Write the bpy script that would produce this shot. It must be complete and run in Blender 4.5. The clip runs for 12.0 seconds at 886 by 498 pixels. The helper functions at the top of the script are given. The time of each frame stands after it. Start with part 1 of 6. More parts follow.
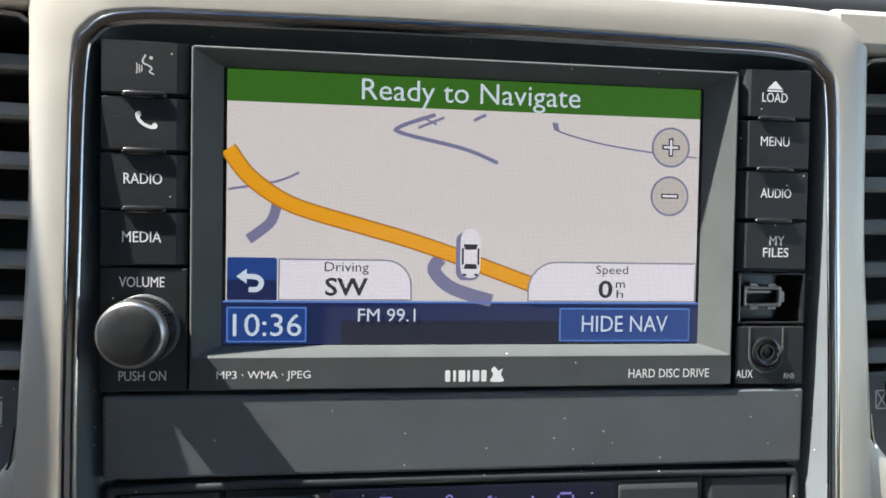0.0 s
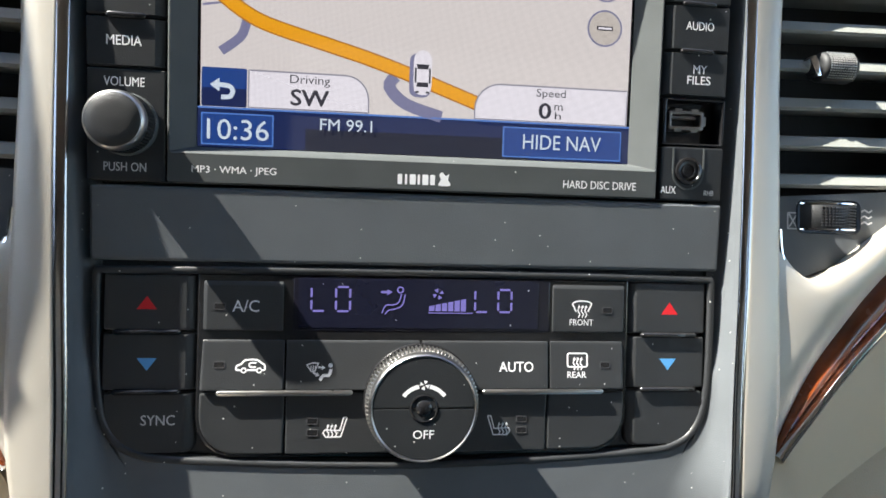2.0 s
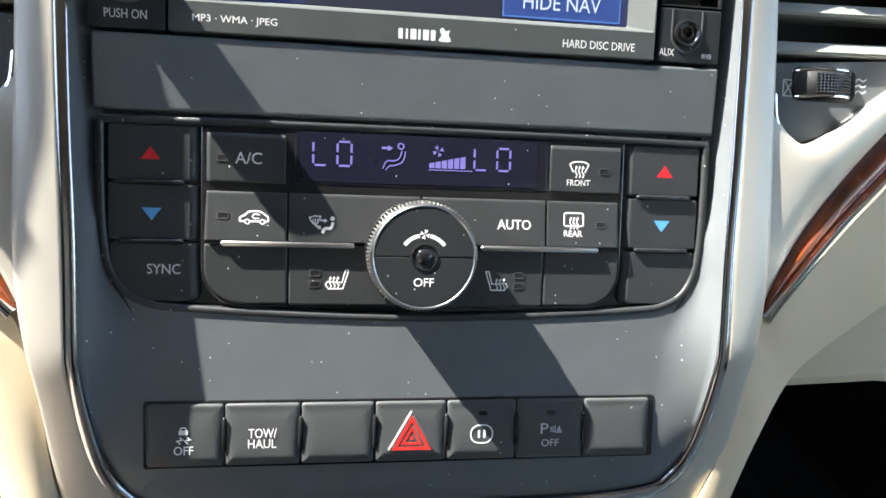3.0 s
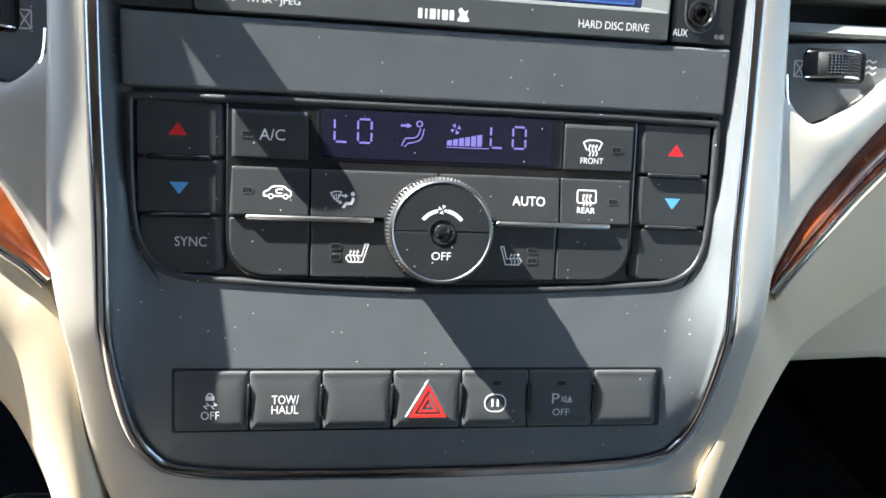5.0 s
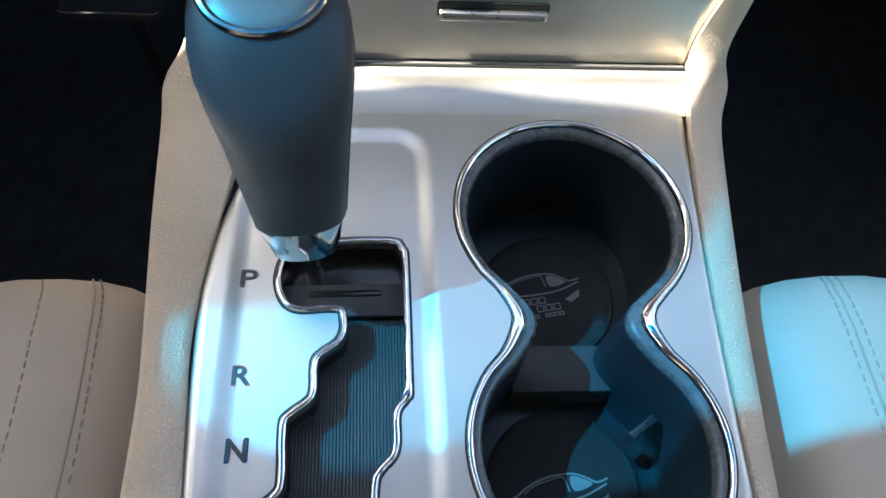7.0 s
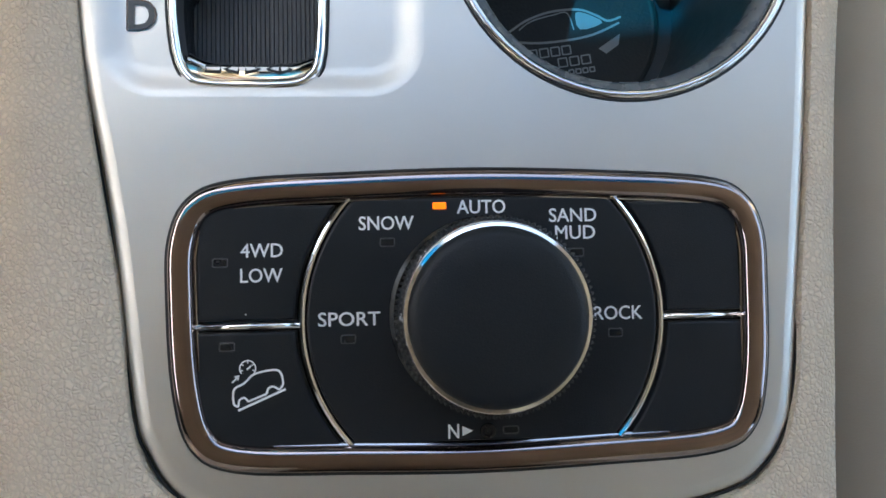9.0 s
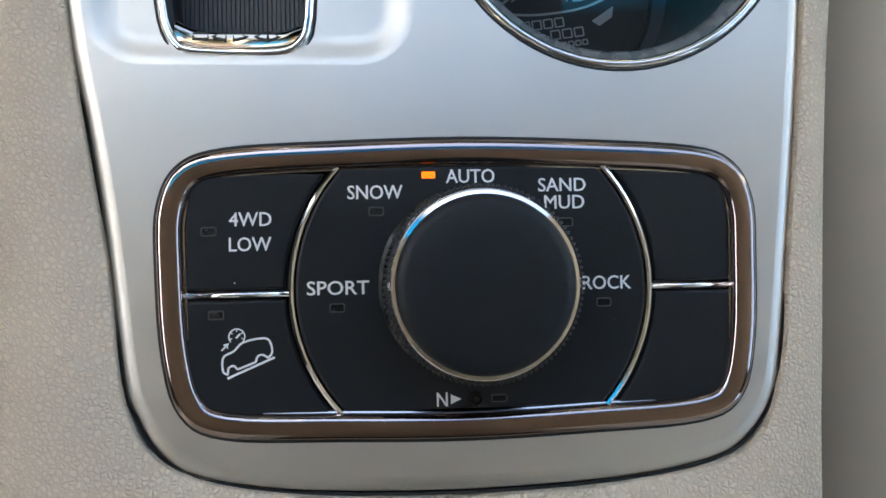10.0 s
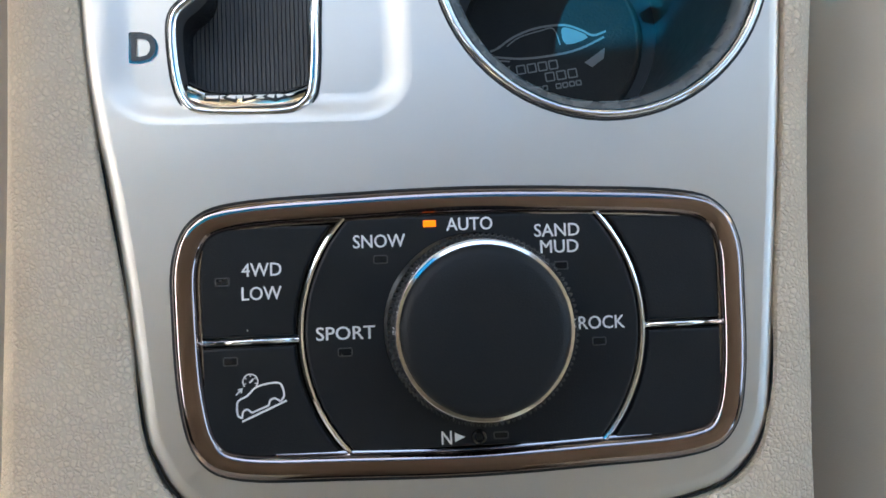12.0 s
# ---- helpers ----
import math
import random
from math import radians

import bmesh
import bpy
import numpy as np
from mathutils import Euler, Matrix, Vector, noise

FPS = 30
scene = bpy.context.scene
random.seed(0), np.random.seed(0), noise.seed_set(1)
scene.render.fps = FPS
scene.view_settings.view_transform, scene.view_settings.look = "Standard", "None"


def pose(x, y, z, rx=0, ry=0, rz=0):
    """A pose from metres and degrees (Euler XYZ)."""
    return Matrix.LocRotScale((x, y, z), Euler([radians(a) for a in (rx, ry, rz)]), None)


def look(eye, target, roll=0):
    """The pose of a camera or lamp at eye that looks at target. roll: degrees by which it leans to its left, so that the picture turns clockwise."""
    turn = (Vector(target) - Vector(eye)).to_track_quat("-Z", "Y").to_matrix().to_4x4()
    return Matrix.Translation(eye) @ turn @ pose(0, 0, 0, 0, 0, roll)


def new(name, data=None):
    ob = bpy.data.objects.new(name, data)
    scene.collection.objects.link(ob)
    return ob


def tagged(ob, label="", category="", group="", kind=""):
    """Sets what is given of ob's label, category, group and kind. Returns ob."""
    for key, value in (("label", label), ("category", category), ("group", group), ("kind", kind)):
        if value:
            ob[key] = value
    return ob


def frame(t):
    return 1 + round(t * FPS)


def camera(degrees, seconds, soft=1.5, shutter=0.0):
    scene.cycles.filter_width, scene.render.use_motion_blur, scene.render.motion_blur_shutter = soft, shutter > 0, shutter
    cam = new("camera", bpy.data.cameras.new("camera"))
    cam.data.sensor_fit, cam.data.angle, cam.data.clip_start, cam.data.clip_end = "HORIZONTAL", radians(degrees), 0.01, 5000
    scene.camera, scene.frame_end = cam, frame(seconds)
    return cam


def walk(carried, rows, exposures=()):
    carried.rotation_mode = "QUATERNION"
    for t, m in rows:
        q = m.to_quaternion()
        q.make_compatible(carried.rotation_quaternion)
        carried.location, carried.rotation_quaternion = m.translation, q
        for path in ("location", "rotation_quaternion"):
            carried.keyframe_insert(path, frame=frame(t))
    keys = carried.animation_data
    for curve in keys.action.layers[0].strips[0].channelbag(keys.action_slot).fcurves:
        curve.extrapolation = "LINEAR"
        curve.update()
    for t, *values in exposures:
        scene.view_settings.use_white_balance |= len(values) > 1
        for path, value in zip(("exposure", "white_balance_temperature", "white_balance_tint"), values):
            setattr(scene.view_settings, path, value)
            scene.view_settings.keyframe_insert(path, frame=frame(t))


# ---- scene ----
cam = camera(67.5, 12.0, soft=1.6)
PATH = [
    (0.0, -0.0345, -0.1045, 0.7674, 73.12, -2.83, -6.48),
    (0.5, -0.0354, -0.1050, 0.7691, 73.08, -3.01, -6.49),
    (1.0, -0.0326, -0.1127, 0.7677, 73.20, -3.21, -6.57),
    (1.5, -0.0295, -0.1272, 0.7491, 72.69, -3.53, -6.81),
    (2.0, -0.0230, -0.1443, 0.7240, 71.27, -3.71, -6.78),
    (2.5, -0.0231, -0.1526, 0.7010, 69.45, -3.93, -7.01),
    (3.0, -0.0252, -0.1597, 0.6932, 67.65, -4.17, -7.28),
    (5.0, -0.0300, -0.1667, 0.6940, 65.92, -4.36, -6.66),
    (5.5, -0.0351, -0.1732, 0.6881, 63.98, -4.42, -5.76),
    (6.0, -0.0467, -0.2003, 0.6827, 56.44, -4.09, -3.84),
    (6.5, -0.0528, -0.2199, 0.6599, 44.45, -4.03, -3.65),
    (7.0, -0.0552, -0.2264, 0.6272, 31.68, -4.43, -3.48),
    (7.5, -0.0544, -0.2279, 0.5818, 19.71, -4.73, -3.18),
    (7.7, -0.0562, -0.2341, 0.5704, 15.81, -4.86, -2.92),
    (9.3, -0.0379, -0.2673, 0.5652, 3.64, -3.91, -1.19),
    (9.5, -0.0377, -0.2682, 0.5652, 3.28, -3.97, -1.21),
    (10.0, -0.0378, -0.2687, 0.5652, 3.00, -4.13, -1.22),
    (10.5, -0.0373, -0.2687, 0.5659, 3.23, -4.09, -1.33),
    (11.0, -0.0370, -0.2675, 0.5671, 3.71, -3.92, -1.60),
    (11.5, -0.0375, -0.2642, 0.5705, 3.97, -3.86, -1.92),
    (12.0, -0.0371, -0.2605, 0.5743, 4.07, -3.59, -2.28),
]
walk(cam, [(t, pose(x, y, z, rx, ry, rz)) for t, x, y, z, rx, ry, rz in PATH],
     exposures=[(0.0, 1.96, 6600, 8), (2.0, 2.11, 6700, 8), (2.5, 2.3, 6700, 8), (3.0, 2.6, 6700, 7), (5.0, 2.68, 6450, 7), (6.0, 3.06, 6350, 5), (6.5, 3.34, 6300, 4), (7.0, 2.58, 6950, 6), (7.7, 2.28, 7200, 8), (9.3, 2.91, 7600, 3), (12.0, 2.98, 7600, 3)])

# ---- world and sun ----
SUN_WAY = Vector((-0.591, 0.120, 0.798)).normalized()
world = bpy.data.worlds.new("world")
scene.world = world
world.use_nodes = True
wn = world.node_tree
sky = wn.nodes.new("ShaderNodeTexSky")
sky.sky_type, sky.sun_disc = "NISHITA", False
sky.sun_elevation = math.asin(SUN_WAY.z)
sky.sun_rotation = math.atan2(SUN_WAY.x, SUN_WAY.y)
wn.links.new(sky.outputs[0], wn.nodes["Background"].inputs[0])
wn.nodes["Background"].inputs[1].default_value = 0.15
sun = new("sun", bpy.data.lights.new("sun", "SUN"))
sun.data.energy, sun.data.angle, sun.data.color = 5.6, radians(0.55), (1.0, 0.97, 0.92)
sun.matrix_world = look(SUN_WAY * 3, (0, 0, 0))

# ---- materials ----


def mat(name, base, rough=0.5, metal=0.0, var=0.08, scale=60.0, bump=0.0, bump_scale=900.0, coat=0.0,
        specks=0.0, emit=None, power=1.0, rough_var=0.08, cells=0.0, spec=0.5):
    """A procedural surface: base colour with two scales of variation, fine relief, optional dust specks."""
    m = bpy.data.materials.new(name)
    m.use_nodes = True
    t = m.node_tree
    n, ln = t.nodes, t.links
    b = n["Principled BSDF"]
    b.inputs["Metallic"].default_value = metal
    b.inputs["Coat Weight"].default_value = coat
    b.inputs["Coat Roughness"].default_value = 0.08
    b.inputs["Specular IOR Level"].default_value = spec
    co = n.new("ShaderNodeTexCoord")
    big = n.new("ShaderNodeTexNoise")
    big.inputs["Scale"].default_value, big.inputs["Detail"].default_value = scale, 6
    ln.new(co.outputs["Object"], big.inputs["Vector"])
    ramp = n.new("ShaderNodeMapRange")
    ramp.inputs["From Min"].default_value, ramp.inputs["From Max"].default_value = 0.3, 0.7
    ramp.inputs["To Min"].default_value, ramp.inputs["To Max"].default_value = 1 - var, 1 + var
    ln.new(big.outputs["Fac"], ramp.inputs["Value"])
    mul = n.new("ShaderNodeMixRGB")
    mul.blend_type, mul.inputs[0].default_value = "MULTIPLY", 1.0
    mul.inputs[1].default_value = (*base, 1)
    ln.new(ramp.outputs[0], mul.inputs[2])
    col = mul.outputs[0]
    rr = n.new("ShaderNodeMapRange")
    rr.inputs["To Min"].default_value, rr.inputs["To Max"].default_value = max(0.02, rough - rough_var), min(1, rough + rough_var)
    mid = n.new("ShaderNodeTexNoise")
    mid.inputs["Scale"].default_value, mid.inputs["Detail"].default_value = scale * 4, 5
    ln.new(co.outputs["Object"], mid.inputs["Vector"])
    ln.new(mid.outputs["Fac"], rr.inputs["Value"])
    ln.new(rr.outputs[0], b.inputs["Roughness"])
    if specks:
        v = n.new("ShaderNodeTexVoronoi")
        v.inputs["Scale"].default_value = 330
        ln.new(co.outputs["Object"], v.inputs["Vector"])
        near = n.new("ShaderNodeMath")
        near.operation, near.inputs[1].default_value = "LESS_THAN", 0.09
        ln.new(v.outputs["Distance"], near.inputs[0])
        few = n.new("ShaderNodeSeparateColor")
        ln.new(v.outputs["Color"], few.inputs[0])
        pick = n.new("ShaderNodeMath")
        pick.operation, pick.inputs[1].default_value = "LESS_THAN", specks
        ln.new(few.outputs[0], pick.inputs[0])
        both = n.new("ShaderNodeMath")
        both.operation = "MULTIPLY"
        ln.new(near.outputs[0], both.inputs[0])
        ln.new(pick.outputs[0], both.inputs[1])
        dust = n.new("ShaderNodeMixRGB")
        dust.inputs[2].default_value = (0.55, 0.55, 0.52, 1)
        ln.new(both.outputs[0], dust.inputs[0])
        ln.new(col, dust.inputs[1])
        col = dust.outputs[0]
    ln.new(col, b.inputs["Base Color"])
    if bump:
        fine = n.new("ShaderNodeTexNoise")
        fine.inputs["Scale"].default_value, fine.inputs["Detail"].default_value = bump_scale, 3
        ln.new(co.outputs["Object"], fine.inputs["Vector"])
        bp = n.new("ShaderNodeBump")
        bp.inputs["Strength"].default_value, bp.inputs["Distance"].default_value = bump, 0.0004
        ln.new(fine.outputs["Fac"], bp.inputs["Height"])
        last = bp
        if cells:
            wno = n.new("ShaderNodeTexNoise")
            wno.inputs["Scale"].default_value, wno.inputs["Detail"].default_value = cells * 0.5, 2
            ln.new(co.outputs["Object"], wno.inputs["Vector"])
            warp = n.new("ShaderNodeMixRGB")
            warp.blend_type = "ADD"
            ln.new(co.outputs["Object"], warp.inputs[1])
            ln.new(wno.outputs["Color"], warp.inputs[2])
            warp.inputs[0].default_value = 0.9 / cells
            vc = n.new("ShaderNodeTexVoronoi")
            vc.feature = "DISTANCE_TO_EDGE"
            vc.inputs["Scale"].default_value = cells
            ln.new(warp.outputs[0], vc.inputs["Vector"])
            vr = n.new("ShaderNodeMapRange")
            vr.inputs["From Min"].default_value, vr.inputs["From Max"].default_value = 0.0, 0.3
            vr.interpolation_type = "SMOOTHSTEP"
            vr.inputs["To Min"].default_value, vr.inputs["To Max"].default_value = 0.0, 1.0
            ln.new(vc.outputs["Distance"], vr.inputs["Value"])
            b2 = n.new("ShaderNodeBump")
            b2.inputs["Strength"].default_value, b2.inputs["Distance"].default_value = 0.9, 0.0004
            ln.new(vr.outputs[0], b2.inputs["Height"])
            ln.new(bp.outputs[0], b2.inputs["Normal"])
            last = b2
            # base colour is slightly darker along the creases between cells
            crease = n.new("ShaderNodeMapRange")
            crease.inputs["To Min"].default_value, crease.inputs["To Max"].default_value = 0.89, 1.0
            ln.new(vr.outputs[0], crease.inputs["Value"])
            crease_tone = n.new("ShaderNodeMixRGB")
            crease_tone.blend_type, crease_tone.inputs[0].default_value = "MULTIPLY", 1.0
            ln.new(col, crease_tone.inputs[1])
            ln.new(crease.outputs[0], crease_tone.inputs[2])
            ln.new(crease_tone.outputs[0], b.inputs["Base Color"])
        ln.new(last.outputs[0], b.inputs["Normal"])
    if emit:
        b.inputs["Emission Color"].default_value = (*emit, 1)
        b.inputs["Emission Strength"].default_value = power
    return m


def srgb(r, g, b):
    return tuple((c / 255 / 12.92) if c < 10.3 else ((c / 255 + 0.055) / 1.055) ** 2.4 for c in (r, g, b))


def lcd(name, r, g, b, power=1.0):
    """A lit patch of a display behind a matt cover."""
    c = srgb(r, g, b)
    m = mat(name, (0.02, 0.02, 0.022), 0.35, emit=c, power=power * 0.21, var=0.0)
    n, ln = m.node_tree.nodes, m.node_tree.links
    co = n.new("ShaderNodeTexCoord")
    total = None
    for way in ("X", "Y"):
        w = n.new("ShaderNodeTexWave")
        w.bands_direction = way
        w.inputs["Scale"].default_value = 800
        ln.new(co.outputs["Object"], w.inputs["Vector"])
        if total is None:
            total = w.outputs["Fac"]
        else:
            add = n.new("ShaderNodeMath")
            add.operation = "ADD"
            ln.new(total, add.inputs[0])
            ln.new(w.outputs["Fac"], add.inputs[1])
            total = add.outputs[0]
    grid = n.new("ShaderNodeMapRange")
    grid.inputs["From Max"].default_value = 2.0
    grid.inputs["To Min"].default_value, grid.inputs["To Max"].default_value = power * 0.10, power * 0.32
    ln.new(total, grid.inputs["Value"])
    ln.new(grid.outputs[0], n["Principled BSDF"].inputs["Emission Strength"])
    return m


PANEL = mat("stack_panel_plastic", (0.108, 0.118, 0.126), 0.44, bump=0.25, bump_scale=2600, specks=0.2, var=0.06, spec=0.26)
BUTTON = mat("button_plastic", (0.022, 0.024, 0.026), 0.40, bump=0.3, bump_scale=2600, specks=0.2, var=0.08, spec=0.3)
DIAL_BLACK = mat("dial_soft_plastic", (0.013, 0.0145, 0.017), 0.40, bump=0.25, bump_scale=2600, specks=0.02, var=0.1, spec=0.24)
GLOSS_BLACK = mat("gloss_black_plastic", (0.012, 0.012, 0.013), 0.18, specks=0.01)
FACE = mat("radio_face_plastic", (0.075, 0.082, 0.082), 0.42, bump=0.25, bump_scale=2600, specks=0.04, spec=0.18)
SILVER = mat("champagne_silver_paint", (0.46, 0.43, 0.375), 0.45, metal=0.42, bump=0.12, bump_scale=3200, var=0.03, scale=25, coat=0.1, specks=0.02)
# same paint as SILVER, its base brightened to lift the unlit drawer
DRAWER = mat("champagne_paint_brightened", (0.74, 0.70, 0.62), 0.33, metal=0.72, bump=0.12, bump_scale=3200, var=0.04, scale=25, coat=0.15)
PLATE = mat("satin_silver_plate", (0.67, 0.64, 0.59), 0.40, metal=0.88, bump=0.12, bump_scale=3200, var=0.03, scale=25, coat=0.1)
CHROME = mat("chrome", (0.86, 0.86, 0.87), 0.07, metal=1.0, var=0.02, rough_var=0.04)
TRIM_CHROME = mat("trim_chrome", (0.36, 0.345, 0.345), 0.14, metal=1.0, var=0.05, rough_var=0.05, specks=0.03)
DARK_CHROME = mat("smoked_chrome", (0.36, 0.29, 0.28), 0.09, metal=1.0, var=0.03, rough_var=0.05)
LEATHER = mat("cream_leather", (0.74, 0.605, 0.465), 0.5, bump=0.12, bump_scale=1800, var=0.05, scale=30, cells=700)
PAD = mat("smooth_cream_leather", (0.68, 0.565, 0.395), 0.55, bump=0.12, bump_scale=1800, var=0.03, scale=30)
VINYL = mat("tan_vinyl", (0.62, 0.52, 0.37), 0.6, bump=0.3, bump_scale=1500, var=0.05, scale=20)
SEAT = mat("beige_seat_leather", (0.46, 0.405, 0.34), 0.5, bump=0.2, bump_scale=1600, var=0.05, scale=20)
THREAD = mat("seat_thread", (0.36, 0.30, 0.24), 0.8)
WOOD = mat("burl_wood_veneer", (0.24, 0.052, 0.012), 0.25, var=0.55, scale=45, coat=0.9, bump=0.0)
CARPET = mat("black_carpet", (0.020, 0.027, 0.040), 0.95, bump=1.0, bump_scale=500, var=0.4, scale=40)
DARK = mat("dark_plastic", (0.011, 0.012, 0.013), 0.6, bump=0.2)
CUP = mat("cup_liner_rubber", (0.017, 0.024, 0.031), 0.34, bump=0.2, bump_scale=1200)
GRIP = mat("shifter_grip_leather", (0.040, 0.046, 0.051), 0.45, bump=0.2, bump_scale=2200, specks=0.002, spec=0.3)
KNOB = mat("knob_rubber", (0.016, 0.017, 0.018), 0.42, bump=0.35, bump_scale=3500, specks=0.25, var=0.25)
STEEL = mat("socket_steel", (0.20, 0.19, 0.18), 0.32, metal=1.0)
LIP = mat("cup_lip_plastic", (0.10, 0.112, 0.12), 0.28)
SLIDE = mat("slide_rubber", (0.058, 0.060, 0.064), 0.5, bump=0.3)
KEY = mat("key_plastic", (0.030, 0.032, 0.034), 0.38, bump=0.25, bump_scale=2600, specks=0.2, var=0.08, spec=0.42)
SWITCH = mat("switch_plastic", (0.058, 0.062, 0.064), 0.42, bump=0.25, bump_scale=2600, specks=0.05, var=0.08, spec=0.36)
SLAT = mat("vent_slat_plastic", (0.20, 0.208, 0.19), 0.5, bump=0.15)
LINER = mat("headliner_cloth", (0.28, 0.245, 0.205), 0.9, bump=0.3, scale=10)
INK = mat("white_print", (0.82, 0.82, 0.82), 0.55, var=0.03)
GREY_INK = mat("grey_print", (0.58, 0.58, 0.58), 0.55, var=0.03)
DARK_INK = mat("dark_print", (0.05, 0.055, 0.06), 0.4)
RED = mat("red_print", (0.62, 0.012, 0.02), 0.4)
BLUE = mat("blue_print", (0.10, 0.36, 0.72), 0.4)
HAZARD = mat("hazard_red_lens", (0.60, 0.035, 0.03), 0.25, coat=0.6)
LED_OFF = mat("unlit_lens", (0.014, 0.014, 0.015), 0.25)
LENS_RIM = mat("lens_rim", (0.045, 0.045, 0.048), 0.4)
LED_ON = mat("amber_light", (0.8, 0.25, 0.02), 0.3, emit=(1.0, 0.13, 0.002), power=0.22)
SATIN = mat("satin_grey_metal", (0.36, 0.355, 0.345), 0.33, metal=1.0)
METAL = mat("bare_metal", (0.55, 0.54, 0.52), 0.3, metal=1.0)
BADGE = mat("badge_grey", (0.12, 0.117, 0.113), 0.42, metal=0.3)
BADGE_MARK = mat("badge_mark_silver", (0.42, 0.42, 0.41), 0.35, metal=0.9)
COASTER = mat("coaster_rubber", (0.016, 0.017, 0.018), 0.7, bump=0.8, bump_scale=900, var=0.2)
COASTER_INK = mat("coaster_print", (0.24, 0.25, 0.26), 0.6)
LCD_BLACK = mat("display_glass", (0.010, 0.010, 0.016), 0.12, specks=0.05, var=0.1)

TINT = bpy.data.materials.new("teal_tinted_glass")
TINT.use_nodes = True
tn = TINT.node_tree
tn.nodes.remove(tn.nodes["Principled BSDF"])
thru = tn.nodes.new("ShaderNodeBsdfTransparent")
thru.inputs[0].default_value = (0.004, 0.33, 0.48, 1)
shine = tn.nodes.new("ShaderNodeBsdfGlossy")
shine.inputs["Roughness"].default_value = 0.02
mixg = tn.nodes.new("ShaderNodeMixShader")
mixg.inputs[0].default_value = 0.05
tn.links.new(thru.outputs[0], mixg.inputs[1])
tn.links.new(shine.outputs[0], mixg.inputs[2])
tn.links.new(mixg.outputs[0], tn.nodes["Material Output"].inputs[0])

# ---- building tools (millimetres in local frames) ----
MA = pose(0, 0.04743, 0.59484, 71.03)     # centre stack: x right, y up the face, z out of it
MF = pose(0, 0.08169, 0.71323, 74.51)     # radio face
MC = pose(-0.00096, -0.00108, 0.40576, 1.147)   # console top
MD = pose(0, 0, 0.412, 90)                # drawer front under the stack


def thing(name, label, category, m=None, group="", kind=""):
    ob = new(name)
    ob.empty_display_size = 0.01
    if m is not None:
        ob.matrix_world = m
    return tagged(ob, label, category, group, kind)


def finish(name, bm, material, label="", angle=35):
    me = bpy.data.meshes.new(name)
    bmesh.ops.recalc_face_normals(bm, faces=bm.faces)
    bmesh.ops.scale(bm, vec=(0.001, 0.001, 0.001), verts=bm.verts)
    bm.to_mesh(me)
    bm.free()
    me.materials.append(material)
    me.polygons.foreach_set("use_smooth", [True] * len(me.polygons))
    me.set_sharp_from_angle(angle=radians(angle))
    for face in me.polygons:
        if len(face.vertices) > 6:
            face.use_smooth = False
    ob = new(name, me)
    if label:
        tagged(ob, label)
    return ob


def part(name, bm, material, parent, label="", angle=35):
    ob = finish(name, bm, material, label, angle)
    ob.parent = parent
    return ob


def solid(name, bm, material, m, label, category, kind="", group="", angle=35):
    ob = finish(name, bm, material, "", angle)
    ob.matrix_world = m
    return tagged(ob, label, category, group, kind)


def rrect(x0, y0, x1, y1, r=1.0, n=5):
    """Rounded rectangle, counter-clockwise; r one radius or four (bl, br, tr, tl)."""
    rs = (r,) * 4 if isinstance(r, (int, float)) else r
    out = []
    for (cx, cy, sx, sy), rad, a0 in zip(((x0, y0, 1, 1), (x1, y0, -1, 1), (x1, y1, -1, -1), (x0, y1, 1, -1)), rs, (180, 270, 0, 90)):
        for i in range(n + 1):
            a = radians(a0 + 90 * i / n)
            out.append((cx + sx * rad + rad * math.cos(a), cy + sy * rad + rad * math.sin(a)))
    return out


def circle(cx, cy, r, n=48, a0=0.0, ry=None):
    return [(cx + r * math.cos(a0 + 2 * math.pi * i / n), cy + (ry or r) * math.sin(a0 + 2 * math.pi * i / n)) for i in range(n)]


def area2(loop):
    return sum(a[0] * b[1] - b[0] * a[1] for a, b in zip(loop, loop[1:] + loop[:1]))


def inset(loop, d):
    """The loop moved inwards by d (outwards if negative)."""
    s = 1 if area2(loop) > 0 else -1
    out, k = [], len(loop)
    for i in range(k):
        p, q, r = Vector(loop[i - 1]), Vector(loop[i]), Vector(loop[(i + 1) % k])
        e, g = q - p, r - q
        if e.length < 1e-6:
            e = g
        if g.length < 1e-6:
            g = e
        n1, n2 = Vector((-e.y, e.x)).normalized() * s, Vector((-g.y, g.x)).normalized() * s
        h = n1 + n2
        if h.length < 1e-6:
            h = n1
        h.normalize()
        c = max(0.45, h.dot(n1))
        out.append(tuple(q + h * (d / c)))
    return out


def smooth(pts, n=6, closed=False):
    """Catmull-Rom curve through points of any dimension."""
    P = [Vector(p) for p in pts]
    k = len(P)
    out = []
    for i in range(k if closed else k - 1):
        p0 = P[(i - 1) % k] if closed or i > 0 else P[i]
        p1, p2 = P[i], P[(i + 1) % k]
        p3 = P[(i + 2) % k] if closed or i + 2 < k else p2
        for j in range(n):
            t = j / n
            out.append(tuple(0.5 * ((2 * p1) + (p2 - p0) * t + (2 * p0 - 5 * p1 + 4 * p2 - p3) * t * t + (3 * p1 - p0 - 3 * p2 + p3) * t ** 3)))
    if not closed:
        out.append(tuple(P[-1]))
    return out


def loft(bm, loops, cap0=True, cap1=True, closed=True):
    rows = [[bm.verts.new(p) for p in lp] for lp in loops]
    k = len(rows[0])
    for a, b in zip(rows, rows[1:]):
        for i in range(k if closed else k - 1):
            j = (i + 1) % k
            bm.faces.new((a[i], a[j], b[j], b[i]))
    if cap0:
        bm.faces.new(rows[0][::-1])
    if cap1:
        bm.faces.new(rows[-1])
    return rows


